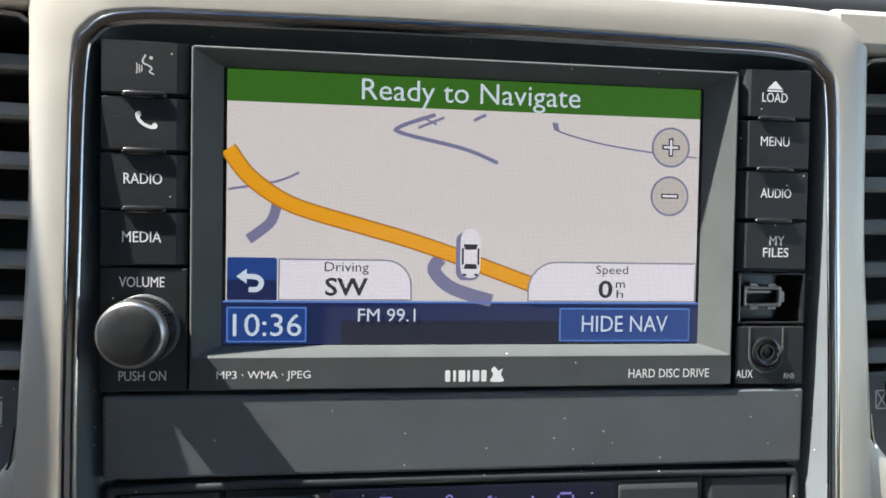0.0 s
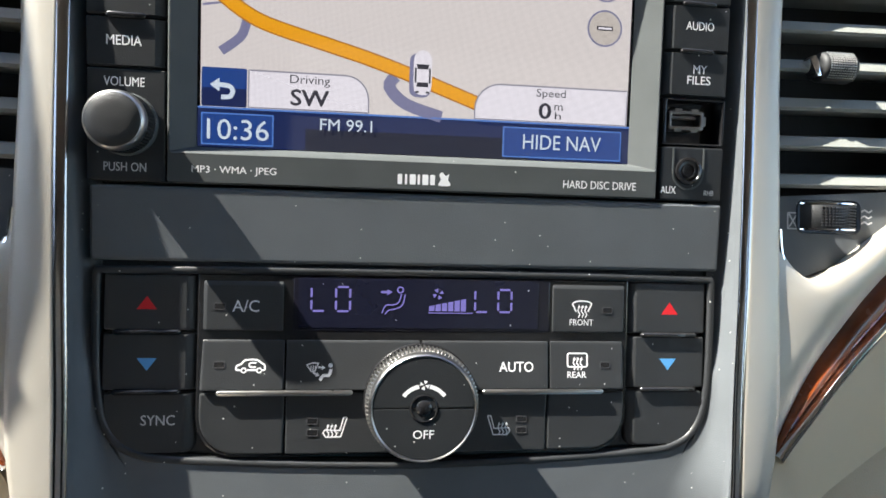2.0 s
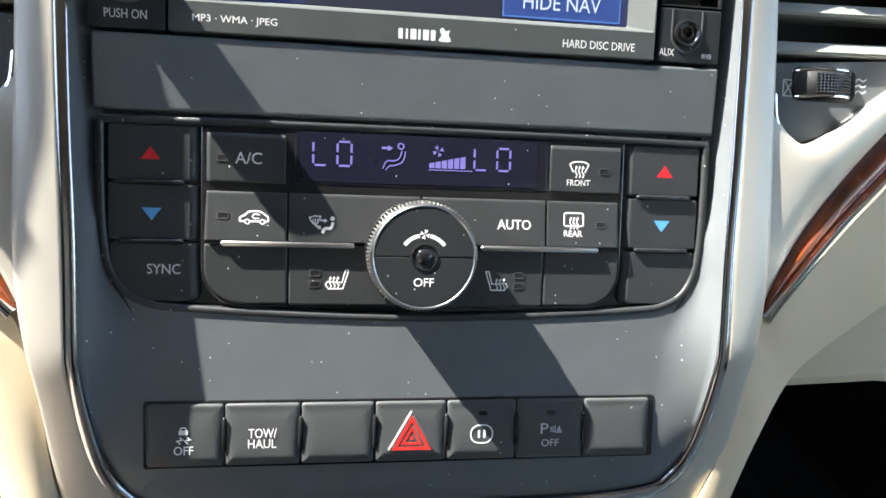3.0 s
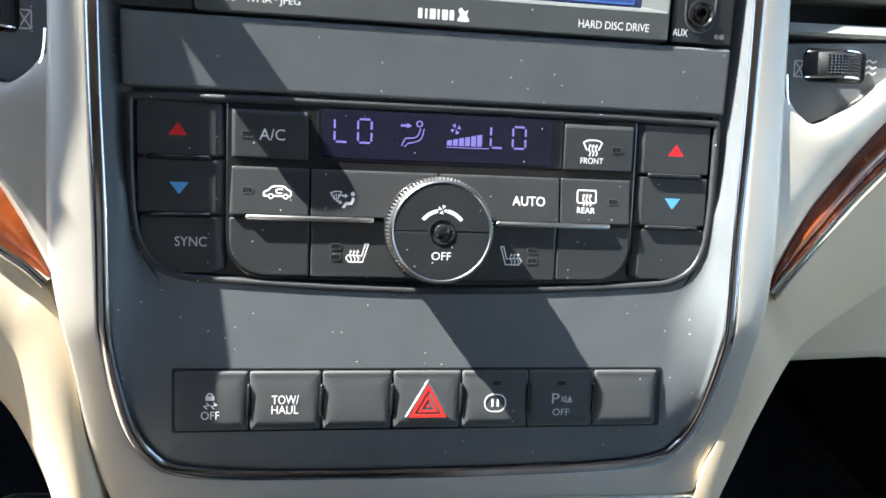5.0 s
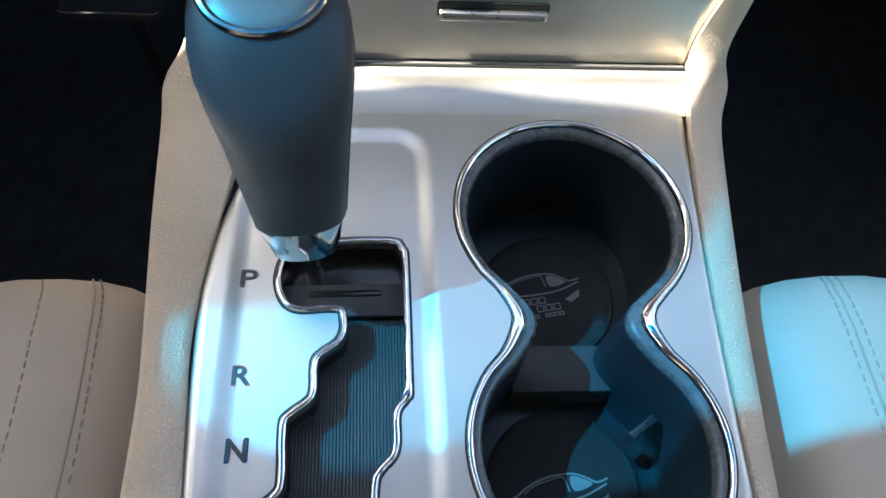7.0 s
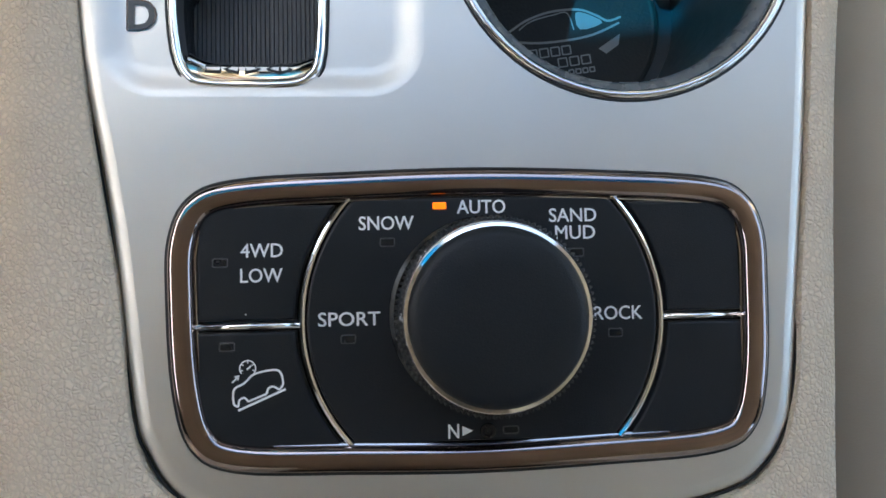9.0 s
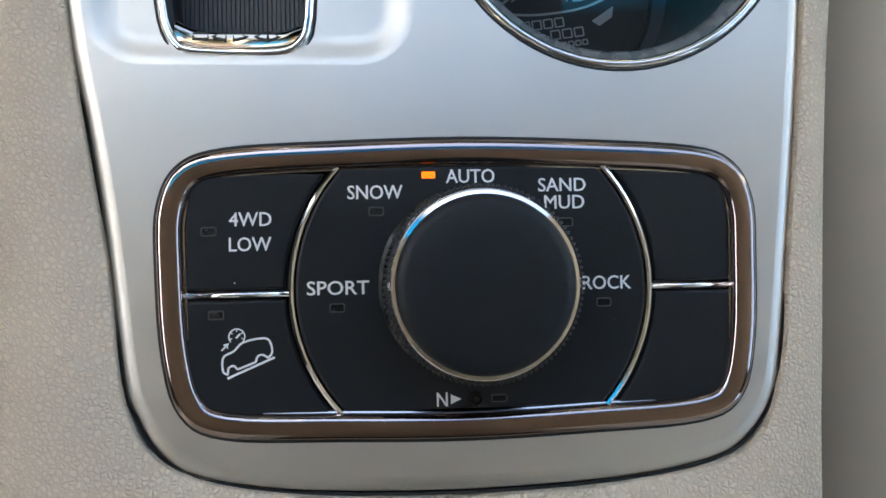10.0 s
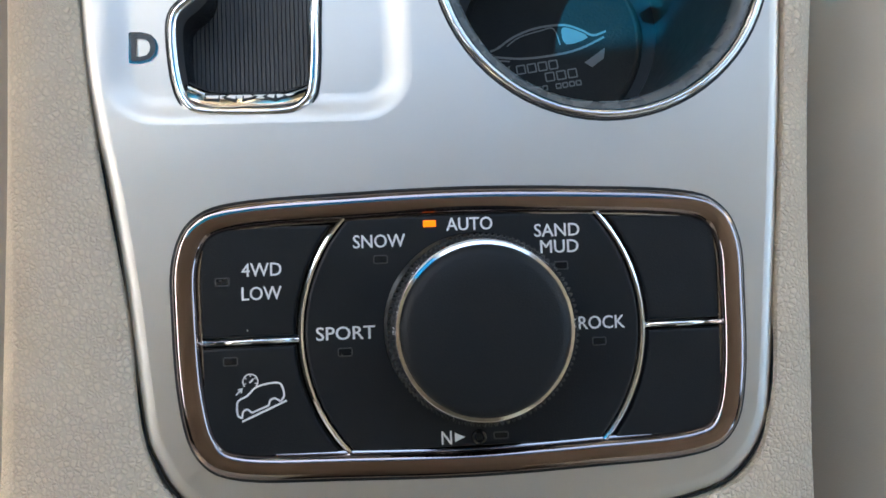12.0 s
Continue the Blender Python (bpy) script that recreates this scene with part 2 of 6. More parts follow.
def at(loop, z):
    return [(p[0], p[1], z) for p in loop]


def slab(bm, loop, z0, z1, b=0.6):
    """A plate with the outline loop from z0 to z1 with rounded top edges."""
    levels = [at(loop, z0), at(loop, z1 - b), at(inset(loop, b * 0.3), z1 - b * 0.3), at(inset(loop, b), z1)]
    loft(bm, levels)
    return bm


def hoop(bm, outer, inner, z0, z1, b=0.5, zi=None):
    """A frame between two loops of equal count, rounded on top; zi: height of the inner foot."""
    zi = z0 if zi is None else zi
    levels = [at(outer, z0), at(outer, z1 - b), at(inset(outer, b * 0.3), z1 - b * 0.3), at(inset(outer, b), z1),
              at(inset(inner, -b), z1), at(inset(inner, -b * 0.3), z1 - b * 0.3), at(inner, z1 - b), at(inner, zi)]
    loft(bm, levels, False, False)
    return bm


def fill_between(bm, outer, inner, z):
    """A flat sheet between two loops of any count."""
    vo, vi = [bm.verts.new((*p, z)) for p in outer], [bm.verts.new((*p, z)) for p in inner]
    eo = [bm.edges.new((vo[i - 1], vo[i])) for i in range(len(vo))]
    ei = [bm.edges.new((vi[i - 1], vi[i])) for i in range(len(vi))]
    bmesh.ops.triangle_fill(bm, use_beauty=True, use_dissolve=False, edges=eo + ei)
    return vo, vi


def tube(bm, pts, rx, rz=None, n=10, closed=False, caps=True):
    """A bar swept along pts; rx across, rz out of the local plane."""
    rz = rz or rx
    P = [Vector(p) if len(p) == 3 else Vector((*p, 0)) for p in pts]
    k, loops = len(P), []
    for i in range(k):
        a = P[(i - 1) % k] if closed or i else P[i]
        b = P[(i + 1) % k] if closed or i < k - 1 else P[i]
        d = (b - a).normalized()
        up = Vector((0, 0, 1))
        if abs(d.z) > 0.9:
            up = Vector((0, 1, 0))
        side = d.cross(up).normalized()
        up = side.cross(d).normalized()
        loops.append([tuple(P[i] + side * rx * math.cos(2 * math.pi * j / n) + up * rz * math.sin(2 * math.pi * j / n)) for j in range(n)])
    if closed:
        loops.append(loops[0])
        loft(bm, loops, False, False)
        bmesh.ops.remove_doubles(bm, verts=bm.verts, dist=1e-5)
    else:
        loft(bm, loops, caps, caps)
    return bm


def pill(bm, x0, y0, x1, y1, z, r, rz=None):
    """A small rounded rib lying on a face."""
    d = Vector((x1 - x0, y1 - y0, 0))
    u = d.normalized()
    pts, rad = [], []
    for f, s in ((0, 0.3), (0.4, 0.75), (1.0, 1.0)):
        pts.append(Vector((x0, y0, z)) + u * r * f)
        rad.append(s)
    for f, s in ((1.0, 1.0), (0.4, 0.75), (0, 0.3)):
        pts.append(Vector((x1, y1, z)) - u * r * f)
        rad.append(s)
    side = Vector((-u.y, u.x, 0))
    loops = [[tuple(p + side * r * s * math.cos(2 * math.pi * j / 10) + Vector((0, 0, (rz or r) * s * math.sin(2 * math.pi * j / 10)))) for j in range(10)] for p, s in zip(pts, rad)]
    loft(bm, loops)
    return bm


def lathe(bm, profile, cx=0.0, cy=0.0, n=64, cap0=True, cap1=True, ry=1.0, wob=0.0):
    loops = []
    for k, (r, z) in enumerate(profile):
        loops.append([(cx + r * math.cos(2 * math.pi * i / n), cy + ry * r * math.sin(2 * math.pi * i / n), z) for i in range(n)])
    loft(bm, loops, cap0, cap1)
    return bm


def knurl(bm, r0, r1, z0, z1, count, cx=0.0, cy=0.0):
    """A toothed band."""
    n = count * 4
    rad = [r1 if (i % 4) in (1, 2) else r0 for i in range(n)]
    ring = [(cx + rad[i] * math.cos(2 * math.pi * i / n), cy + rad[i] * math.sin(2 * math.pi * i / n)) for i in range(n)]
    low = [(cx + r0 * math.cos(2 * math.pi * i / n), cy + r0 * math.sin(2 * math.pi * i / n)) for i in range(n)]
    loft(bm, [at(low, z0), at(ring, z0 + 0.4), at(ring, z1 - 0.5), at(low, z1)])
    return bm


def band(bm, pts, width, z, thick=0.035, closed=False):
    """A flat printed line of the given width; pts 2D."""
    P = [Vector(p) for p in pts]
    k = len(P)
    left, right = [], []
    for i in range(k):
        a = P[(i - 1) % k] if closed or i else P[i]
        b = P[(i + 1) % k] if closed or i < k - 1 else P[i]
        d1 = (P[i] - a) if (P[i] - a).length > 1e-9 else (b - P[i])
        d2 = (b - P[i]) if (b - P[i]).length > 1e-9 else d1
        n1, n2 = Vector((-d1.y, d1.x)).normalized(), Vector((-d2.y, d2.x)).normalized()
        h = n1 + n2
        h = n1 if h.length < 1e-6 else h.normalized()
        w = width / 2 / max(0.5, h.dot(n1))
        left.append(P[i] + h * w)
        right.append(P[i] - h * w)
    rows = [[bm.verts.new((*v, zz)) for v in side] for side, zz in ((left, z), (left, z + thick), (right, z + thick), (right, z))]
    for i in range(k if closed else k - 1):
        j = (i + 1) % k
        for a, b in zip(rows, rows[1:]):
            bm.faces.new((a[i], a[j], b[j], b[i]))
    if not closed:
        for i in (0, k - 1):
            bm.faces.new([r[i] for r in rows])
    return bm


def patch(bm, loop, z, thick=0.035):
    loft(bm, [at(loop, z), at(loop, z + thick)])
    return bm


def words(bm, body, cx, cy, z, w, h, thick=0.03, bold=0.0, slant=0.0):
    """Built-in lettering fitted into a box w by h about (cx, cy)."""
    cu = bpy.data.curves.new("lettering", "FONT")
    cu.body, cu.size, cu.resolution_u, cu.shear = body, 1.0, 3, slant
    cu.align_x, cu.space_line = "CENTER", 0.9
    ob = bpy.data.objects.new("lettering", cu)
    me = bpy.data.meshes.new_from_object(ob)
    co = np.empty(len(me.vertices) * 3)
    me.vertices.foreach_get("co", co)
    co = co.reshape(-1, 3)
    lo, hi = co.min(0), co.max(0)
    sx, sy = w / (hi[0] - lo[0]), h / (hi[1] - lo[1])
    spread = abs(bold) * h * 0.55
    for k, (dx, dy) in enumerate(((0, 0),) if bold <= 0 else ((-spread, 0), (spread, 0), (0, spread * 0.6), (0, -spread * 0.6))):
        vs = [bm.verts.new((cx + dx + (p[0] - (lo[0] + hi[0]) / 2) * sx, cy + dy + (p[1] - (lo[1] + hi[1]) / 2) * sy, z + thick + 0.003 * k)) for p in co]
        for f in me.polygons:
            try:
                bm.faces.new([vs[i] for i in f.vertices])
            except ValueError:
                pass
    bpy.data.objects.remove(ob)
    bpy.data.curves.remove(cu)
    bpy.data.meshes.remove(me)
    return bm


def box(bm, x0, y0, z0, x1, y1, z1, b=0.0):
    if b:
        lo = rrect(x0, y0, x1, y1, b, 3)
        loft(bm, [at(inset(lo, b * 0.7), z0), at(lo, z0 + b), at(lo, z1 - b), at(inset(lo, b * 0.3), z1 - b * 0.3), at(inset(lo, b), z1)])
    else:
        lo = [(x0, y0), (x1, y0), (x1, y1), (x0, y1)]
        loft(bm, [at(lo, z0), at(lo, z1)])
    return bm


def B():
    return bmesh.new()


def text(parent, body, cx, cy, z, w, h, material=None, bold=0.018, name="lettering"):
    return part(name, words(B(), body, cx, cy, z, w, h, bold=bold), material or INK, parent)

# ---- car shell: floor, walls, roof, glass ----
I4 = Matrix.Identity(4)
M1 = 1000


def shell_box(name, x0, y0, z0, x1, y1, z1, material, label):
    bm = B()
    loft(bm, [at([(x0 * M1, y0 * M1), (x1 * M1, y0 * M1), (x1 * M1, y1 * M1), (x0 * M1, y1 * M1)], z) for z in (z0 * M1, z1 * M1)])
    return solid(name, bm, material, I4, label, name.split("_")[0], "structure")


bm = B()
patch(bm, [(-300000, -300000), (300000, -300000), (300000, 300000), (-300000, 300000)], -560, 20)
solid("ground", bm, mat("pale_concrete", (0.34, 0.33, 0.31), 0.9, scale=0.8, bump=0.3, bump_scale=40), I4, "pale concrete lot round the car", "ground", "structure")
shell_box("floor", -0.80, -1.60, -0.04, 0.80, 1.0, 0.0, CARPET, "black carpeted car floor with dark mats")
shell_box("wall_front", -0.80, 0.95, 0.0, 0.80, 1.0, 0.80, CARPET, "dark carpeted bulkhead in front of the footwells")
# unseen walls; their heights are set to limit light from rear and side windows
shell_box("wall_rear", -0.80, -1.60, 0.0, 0.80, -1.55, 1.05, DARK, "unseen dark wall behind the seats, raised to block rear light")
shell_box("wall_left", -0.80, -1.55, 0.0, -0.75, 0.95, 0.835, DARK, "dark door trim on the driver side")
shell_box("wall_left_rear", -0.80, -1.55, 0.835, -0.75, -0.50, 1.05, DARK, "dark rear side trim on the driver side")
shell_box("wall_right", 0.75, -1.55, 0.0, 0.80, 0.95, 0.40, DARK, "dark lower door trim on the passenger side")
# tan band added out of view to reflect warm light onto the console
shell_box("wall_right_upper", 0.75, -1.55, 0.40, 0.80, 0.95, 0.64, VINYL, "unseen tan vinyl door band on the passenger side, added to bounce warm light")
shell_box("wall_right_rear", 0.75, -0.66, 0.64, 0.80, -0.50, 1.05, DARK, "dark door post on the passenger side")


ZR = 1.05
SHIFT_X, SHIFT_Y = (ZR - 0.40) * SUN_WAY.x / SUN_WAY.z, (ZR - 0.40) * SUN_WAY.y / SUN_WAY.z
# front roof edge and tinted sunroof opening, unseen, bent to place sun and shade
EDGE = smooth([(-0.80, 0.02 + SHIFT_Y), (-0.22 + SHIFT_X, 0.010 + SHIFT_Y), (-0.12 + SHIFT_X, 0.001 + SHIFT_Y), (-0.062 + SHIFT_X, -0.006 + SHIFT_Y), (-0.020 + SHIFT_X, -0.004 + SHIFT_Y), (0.032 + SHIFT_X, -0.010 + SHIFT_Y), (0.070 + SHIFT_X, -0.014 + SHIFT_Y), (0.092 + SHIFT_X, -0.019 + SHIFT_Y), (0.106 + SHIFT_X, -0.004 + SHIFT_Y), (0.124 + SHIFT_X, 0.002 + SHIFT_Y), (0.146 + SHIFT_X, -0.006 + SHIFT_Y), (0.176 + SHIFT_X, -0.026 + SHIFT_Y), (-0.27, -0.040 + SHIFT_Y), (0.0, -0.040 + SHIFT_Y), (0.80, -0.040 + SHIFT_Y)], 4)
HOLE = [(x + SHIFT_X, y + SHIFT_Y) for x, y in smooth([(-0.128, -0.1145), (-0.085, -0.109), (-0.078, -0.098), (-0.066, -0.086), (-0.045, -0.078), (-0.020, -0.078), (-0.002, -0.080), (0.012, -0.086), (0.018, -0.101), (0.055, -0.099), (0.078, -0.080), (0.090, -0.062), (0.13, -0.056), (0.40, -0.056), (0.80, -0.058), (0.815, -0.11), (0.80, -0.152), (0.40, -0.152), (0.10, -0.156), (0.0, -0.163), (-0.08, -0.168), (-0.122, -0.152), (-0.134, -0.130)], 3, True)]
bm = B()
rim = [(x * M1, y * M1) for x, y in EDGE] + [(800, -1600), (-800, -1600)]
hole = [(x * M1, y * M1) for x, y in HOLE]
for z in (ZR * M1, ZR * M1 + 12):
    ring_edges = []
    for lp in (rim, hole):
        vs = [bm.verts.new((*p, z)) for p in lp]
        ring_edges += [bm.edges.new((vs[i - 1], vs[i])) for i in range(len(vs))]
    bmesh.ops.triangle_fill(bm, use_beauty=True, use_dissolve=False, edges=ring_edges)
loft(bm, [at(rim, ZR * M1), at(rim, ZR * M1 + 12)], False, False)
loft(bm, [at(hole, ZR * M1), at(hole, ZR * M1 + 12)], False, False)
solid("ceiling", bm, LINER, I4, "pale cloth headliner of the car roof, edge and opening shaped to shade the console", "ceiling", "structure")
bm = B()
loft(bm, [at(inset(hole, -4), ZR * M1 + 14), at(inset(hole, -4), ZR * M1 + 17)])
solid("window_roof", bm, TINT, I4, "teal tinted glass of the sunroof", "sunroof", "structure")
for sx, nm in ((-1, "pillar_left"), (1, "pillar_right")):
    bm = B()
    tube(bm, [(sx * 745, 60, 1060), (sx * 755, 300, 960), (sx * 770, 900, 760)], 32, 32)
    solid(nm, bm, LINER, I4, "pale windscreen pillar", "pillar", "structure")

# upper dash pad
bm = B()
prof = [(y, z) for y, z in smooth([(112, 770), (116, 783), (124, 793), (170, 812), (300, 822), (600, 812), (955, 790)], 4)]
loft(bm, [[(sx, y, z) for y, z in prof] for sx in (-800, -300, 0, 300, 800)], False, False, closed=False)
solid("dash_top", bm, DARK, I4, "black grained pad along the top of the dashboard", "dashboard", "structure")

# hood over the instruments, out of view; outline fitted to its shadow on the stack
bm = B()
prof = [(60, 735), (64, 752), (75, 789), (89, 827), (99, 851), (114, 887), (128, 903), (200, 908), (420, 830), (420, 780), (200, 738), (130, 735)]
loft(bm, [[(x, y + d, z + (e if z < 760 else 0)) for y, z in prof] for x, d, e in ((-222, 3, 0), (-226, 0, 0), (-240, 2, 20), (-262, 30, 50), (-285, 96, 40), (-360, 110, 16), (-500, 100, 10), (-528, 104, 0))])
solid("instrument_hood", bm, DARK, I4, "black hood over the instruments, beside the centre stack", "dashboard", "structure")

# ---- centre stack ----
HALF = [((0, 185.5), (0, 199.5)), ((60, 185), (62, 199.5)), ((98, 184), (104, 199)), ((109, 179), (126, 197)), ((112.5, 168), (126.5, 178)),
        ((113, 120), (125.5, 128)), ((112.5, 60), (127, 70)), ((110.5, 10), (127.4, 4)), ((109.6, -30), (121.8, -34)), ((107.6, -50), (119.6, -56)),
        ((104.5, -64), (117, -76)), ((99, -74), (113.5, -88)), ((90, -80), (108, -93.5)), ((62, -83.2), (64, -94)), ((0, -84), (0, -94))]
right = HALF
left = [((-a[0], a[1]), (-b[0], b[1])) for a, b in HALF[1:-1]][::-1]
CHROME_LOOP = smooth([p for p, q in right + left], 6, True)
OUTER_LOOP = smooth([q for p, q in right + left], 6, True)


def mixed(t):
    return [(a[0] + (b[0] - a[0]) * t, a[1] + (b[1] - a[1]) * t) for a, b in zip(CHROME_LOOP, OUTER_LOOP)]


def eased(lp, z, foot=None):
    """A loop of the surround at height z, lower beside the radio and sinking to the height foot along its lower edge."""
    out = []
    for x, y in lp:
        sunk = 0.0 if foot is None else (z - foot) * min(1.0, max(0.0, (-y - 26) / 57))
        out.append((x, y, z - sunk - 2.2 * min(1.0, max(0.0, (y + 20) / 80)) + 0.014 * max(0.0, y - 120)))
    return out


def leant(lp, t):
    """The upright sides of the surround fall away towards their outer edges."""
    return [(x, y, z - t * (1.0 if x < 0 else 1.6) * min(1.0, max(0.0, (abs(x) - 104) / 10)) * min(1.0, max(0.0, (y + 70) / 40))) for x, y, z in lp]


trim = thing("dashboard_trim", "champagne silver dashboard surround framing the black centre stack", "dashboard trim", MA)
bm = B()
loft(bm, [leant(eased(mixed(t), z, foot), t) for t, z, foot in ((0.0, 9.0, -7.8), (0.03, 11.0, -5.2), (0.07, 11.5, -4.4), (0.13, 11.6, -4.1), (0.45, 11.5, -3.7), (0.80, 11.2, -3.5), (0.92, 10.4, -3.7), (0.98, 8.4, -4.4), (1.0, 5.6, -6.0), (1.0, -25, None))], False, False)
part("panel", bm, SILVER, trim, angle=50)
for sx in (-1, 1):
    bm = B()
    top = smooth([(124, 69), (129.5, 60), (134, 55.2), (140, 52.6), (151, 57.2), (166, 68), (200, 92)], 4)
    low = smooth([(124.5, -16), (134, 5), (143, 21), (155, 36.5), (166, 49.5), (182, 66), (200, 84)], 4)
    loft(bm, [[(sx * p[0], p[1], -12) for p in top], [(sx * p[0], p[1], 5.2) for p in top]]
         + [[(sx * (a[0] * (1 - f) + b[0] * f), a[1] * (1 - f) + b[1] * f, min(z, 6.6) + max(0.0, z - 6.6) * min(1.0, max(0.0, (a[0] - 128) / 12))) for a, b in zip(top, low)] for f, z in (((0.08, 6.6), (0.3, 9.6), (0.6, 11.2), (0.9, 8.6), (1.0, 3.6)) if sx < 0 else ((0.08, 7.4), (0.3, 8.7), (0.6, 8.0), (0.9, 5.6), (1.0, 2.9)))]
         + [[(sx * p[0], p[1], -12) for p in low]], False, False, closed=False)
    part("wing", bm, SILVER, trim, angle=50)
    bm = B()
    box(bm, min(sx * 113, sx * 230), 185.5, -12, max(sx * 113, sx * 230), 199.4, 9.0, 2.5)
    part("upper_wing", bm, SILVER, trim, angle=50)
bm = tube(B(), eased(inset(CHROME_LOOP, 0.6), 10.7, -5.2), 2.2, 0.95, 16, True)
part("chrome_trim", bm, TRIM_CHROME, trim, "bright chrome strip round the black panel")



INWARD = [(b[0] - a[0], b[1] - a[1]) for a, b in zip(CHROME_LOOP, inset(CHROME_LOOP, 1.0))]


def dish(f, z, floor):
    """A loop of the dished panel: f from the chrome (0) to its flat middle (1); the dish is broad below the climate controls, steep beside them."""
    out = []
    for (x, y), (nx, ny) in zip(CHROME_LOOP, INWARD):
        low = min(1.0, max(0.0, (6 - y) / 16))
        low = low * low * (3 - 2 * low)
        d = 1.6 + f * (6.8 + 15.2 * low * min(1.0, max(0.3, -y / 22)))
        base = floor + (0.9 - floor) * min(1.0, max(0.0, (30 - y) / 12))
        end = base + (1.2 - base) * low
        px, py = x + nx * d, y + ny * d
        edge = eased([(x, y)], 9.8, -7.0)[0][2]
        out.append((px, py, edge + (end - edge) * z))
    return out


stack = thing("center_stack_panel", "black satin plastic centre stack, recessed in its surround", "panel", MA)
bm = B()
DISH = [dish(f, z, -3.0) for f, z in [(0.0, 0.06), (0.03, 0.0), (0.06, 0.03)] + [(i / 14, 1 - (1 - i / 14) ** 2.6) for i in range(1, 15)]]
loft(bm, DISH + [[(p[0], p[1], -5.0) for p in DISH[-1]]], False, True)
part("panel", bm, PANEL, stack, angle=50)
arch = [(97.2, -4.6), (90.6, -8.2), (80, -10.4), (40, -13.0), (0, -14.0), (-40, -13.0), (-80, -10.4), (-90.6, -8.2), (-97.2, -4.6)]
ring_low = [p[:2] for p in DISH[-1] if p[1] < -5.6]
cut = max(range(len(ring_low)), key=lambda i: math.dist(ring_low[i - 1], ring_low[i]))
ring_low = ring_low[cut:] + ring_low[:cut]
arch = arch if ring_low[-1][0] > 0 else arch[::-1]
part("lower_panel", slab(B(), ring_low + arch, -4, 1.2, 0.05), PANEL, stack)
lo = rrect(-105.6, 54.4, 105.6, 78.2, 1.2)
wedge = lambda lp, z: [(p[0], p[1], z + 0.075 * (p[1] - 66)) for p in lp]
bm = B()
loft(bm, [at(lo, -3), wedge(lo, 1.9), wedge(inset(lo, 0.3), 2.5), wedge(inset(lo, 1.0), 2.8)])
part("storage_cover", bm, PANEL, stack)

# ---- radio ----
radio = thing("car_radio", "black car radio with a lit navigation screen and side buttons", "radio", MF)
part("body", slab(B(), rrect(-107, -44.6, 106.4, 55.4, 1.5), -14, -7.4, 0.5), GLOSS_BLACK, radio)
bm = B()
o1 = rrect(-82.3, -43.8, 80.7, 53.4, 1.0)
o2 = rrect(-81.4, -34.4, 79.9, 52.6, 0.8)
o3 = rrect(-74.6, -31.8, 72.2, 48.9, 0.5)
loft(bm, [at(o1, -8), at(o1, 0.1), at(inset(o1, 0.5), 0.8), at(o2, 0.8), at(inset(o2, 0.4), 0.5), at(o3, -5.2)], False, False)
part("screen_frame", bm, FACE, radio, "dark grey screen frame", angle=30)


def radio_key(x0, x1, v0, v1, slope):
    """A key whose side next to the screen falls away."""
    bm = B()
    lo = rrect(x0, v0, x1, v1, 0.7, 3)
    hi = inset(lo, 0.5)
    edge = x1 if slope > 0 else x0

    def lift(loop, z):
        return [(p[0], p[1], z - 1.6 * max(0, 1 - abs(edge - p[0]) / 3.2)) for p in loop]
    mid0 = [(min(p[0], x1 - 3.2) if slope > 0 else max(p[0], x0 + 3.2), p[1]) for p in hi]
    loft(bm, [at(lo, -8), lift(lo, -0.1), lift(hi, 0.4), at(mid0, 0.45)])
    return part("button", bm, BUTTON, radio)


keys_l = [radio_key(-106.4, -82.9, v0 + 0.25, v1 - 0.25, 1) for v0, v1 in ((38.9, 54.4), (23.2, 38.9), (7.1, 23.2), (-8.7, 7.1))]
vol_plate = part("volume_plate", slab(B(), rrect(-106.4, -43.8, -82.9, -9.0, 0.7), -8, 0.2, 0.5), BUTTON, radio)
keys_r = [radio_key(81.4, 104.9, v0 + 0.25, v1 - 0.25, -1) for v0, v1 in ((39.4, 55.2), (23.6, 39.4), (7.7, 23.6), (-8.0, 7.7))]
for v in (39.0, 23.3, 7.2):
    part("rib", pill(B(), -100.8, v, -88.8, v, 0.42, 1.1, 0.9), GLOSS_BLACK, radio)
for v in (39.4, 23.7, 7.6):
    part("rib", pill(B(), 87.2, v, 99.6, v, 0.42, 1.0, 0.9), GLOSS_BLACK, radio)
text(keys_l[2], "RADIO", -95, 15.8, 0.45, 10.2, 3.0)
text(keys_l[3], "MEDIA", -95.2, -0.4, 0.45, 10.4, 3.0)
text(vol_plate, "VOLUME", -95.2, -13.0, 0.2, 12.1, 2.9)
text(vol_plate, "PUSH ON", -94.9, -39.4, 0.2, 12.7, 2.8, GREY_INK)
text(keys_r[0], "LOAD", 92.6, 46.0, 0.45, 8.4, 2.9)
text(keys_r[1], "MENU", 93.1, 32.4, 0.45, 9.6, 2.9)
text(keys_r[2], "AUDIO", 93.9, 16.3, 0.45, 10.2, 2.9)
text(keys_r[3], "MY", 94.7, 1.5, 0.45, 5.0, 2.9)
text(keys_r[3], "FILES", 94.4, -2.2, 0.45, 8.5, 2.9)
bm = patch(B(), [(90.0, 48.6), (95.2, 48.6), (92.6, 51.2)], 0.45)
patch(bm, [(90.0, 47.8), (95.2, 47.8), (95.2, 48.3), (90.0, 48.3)], 0.45)
part("eject_mark", bm, INK, keys_r[0])
bm = B()
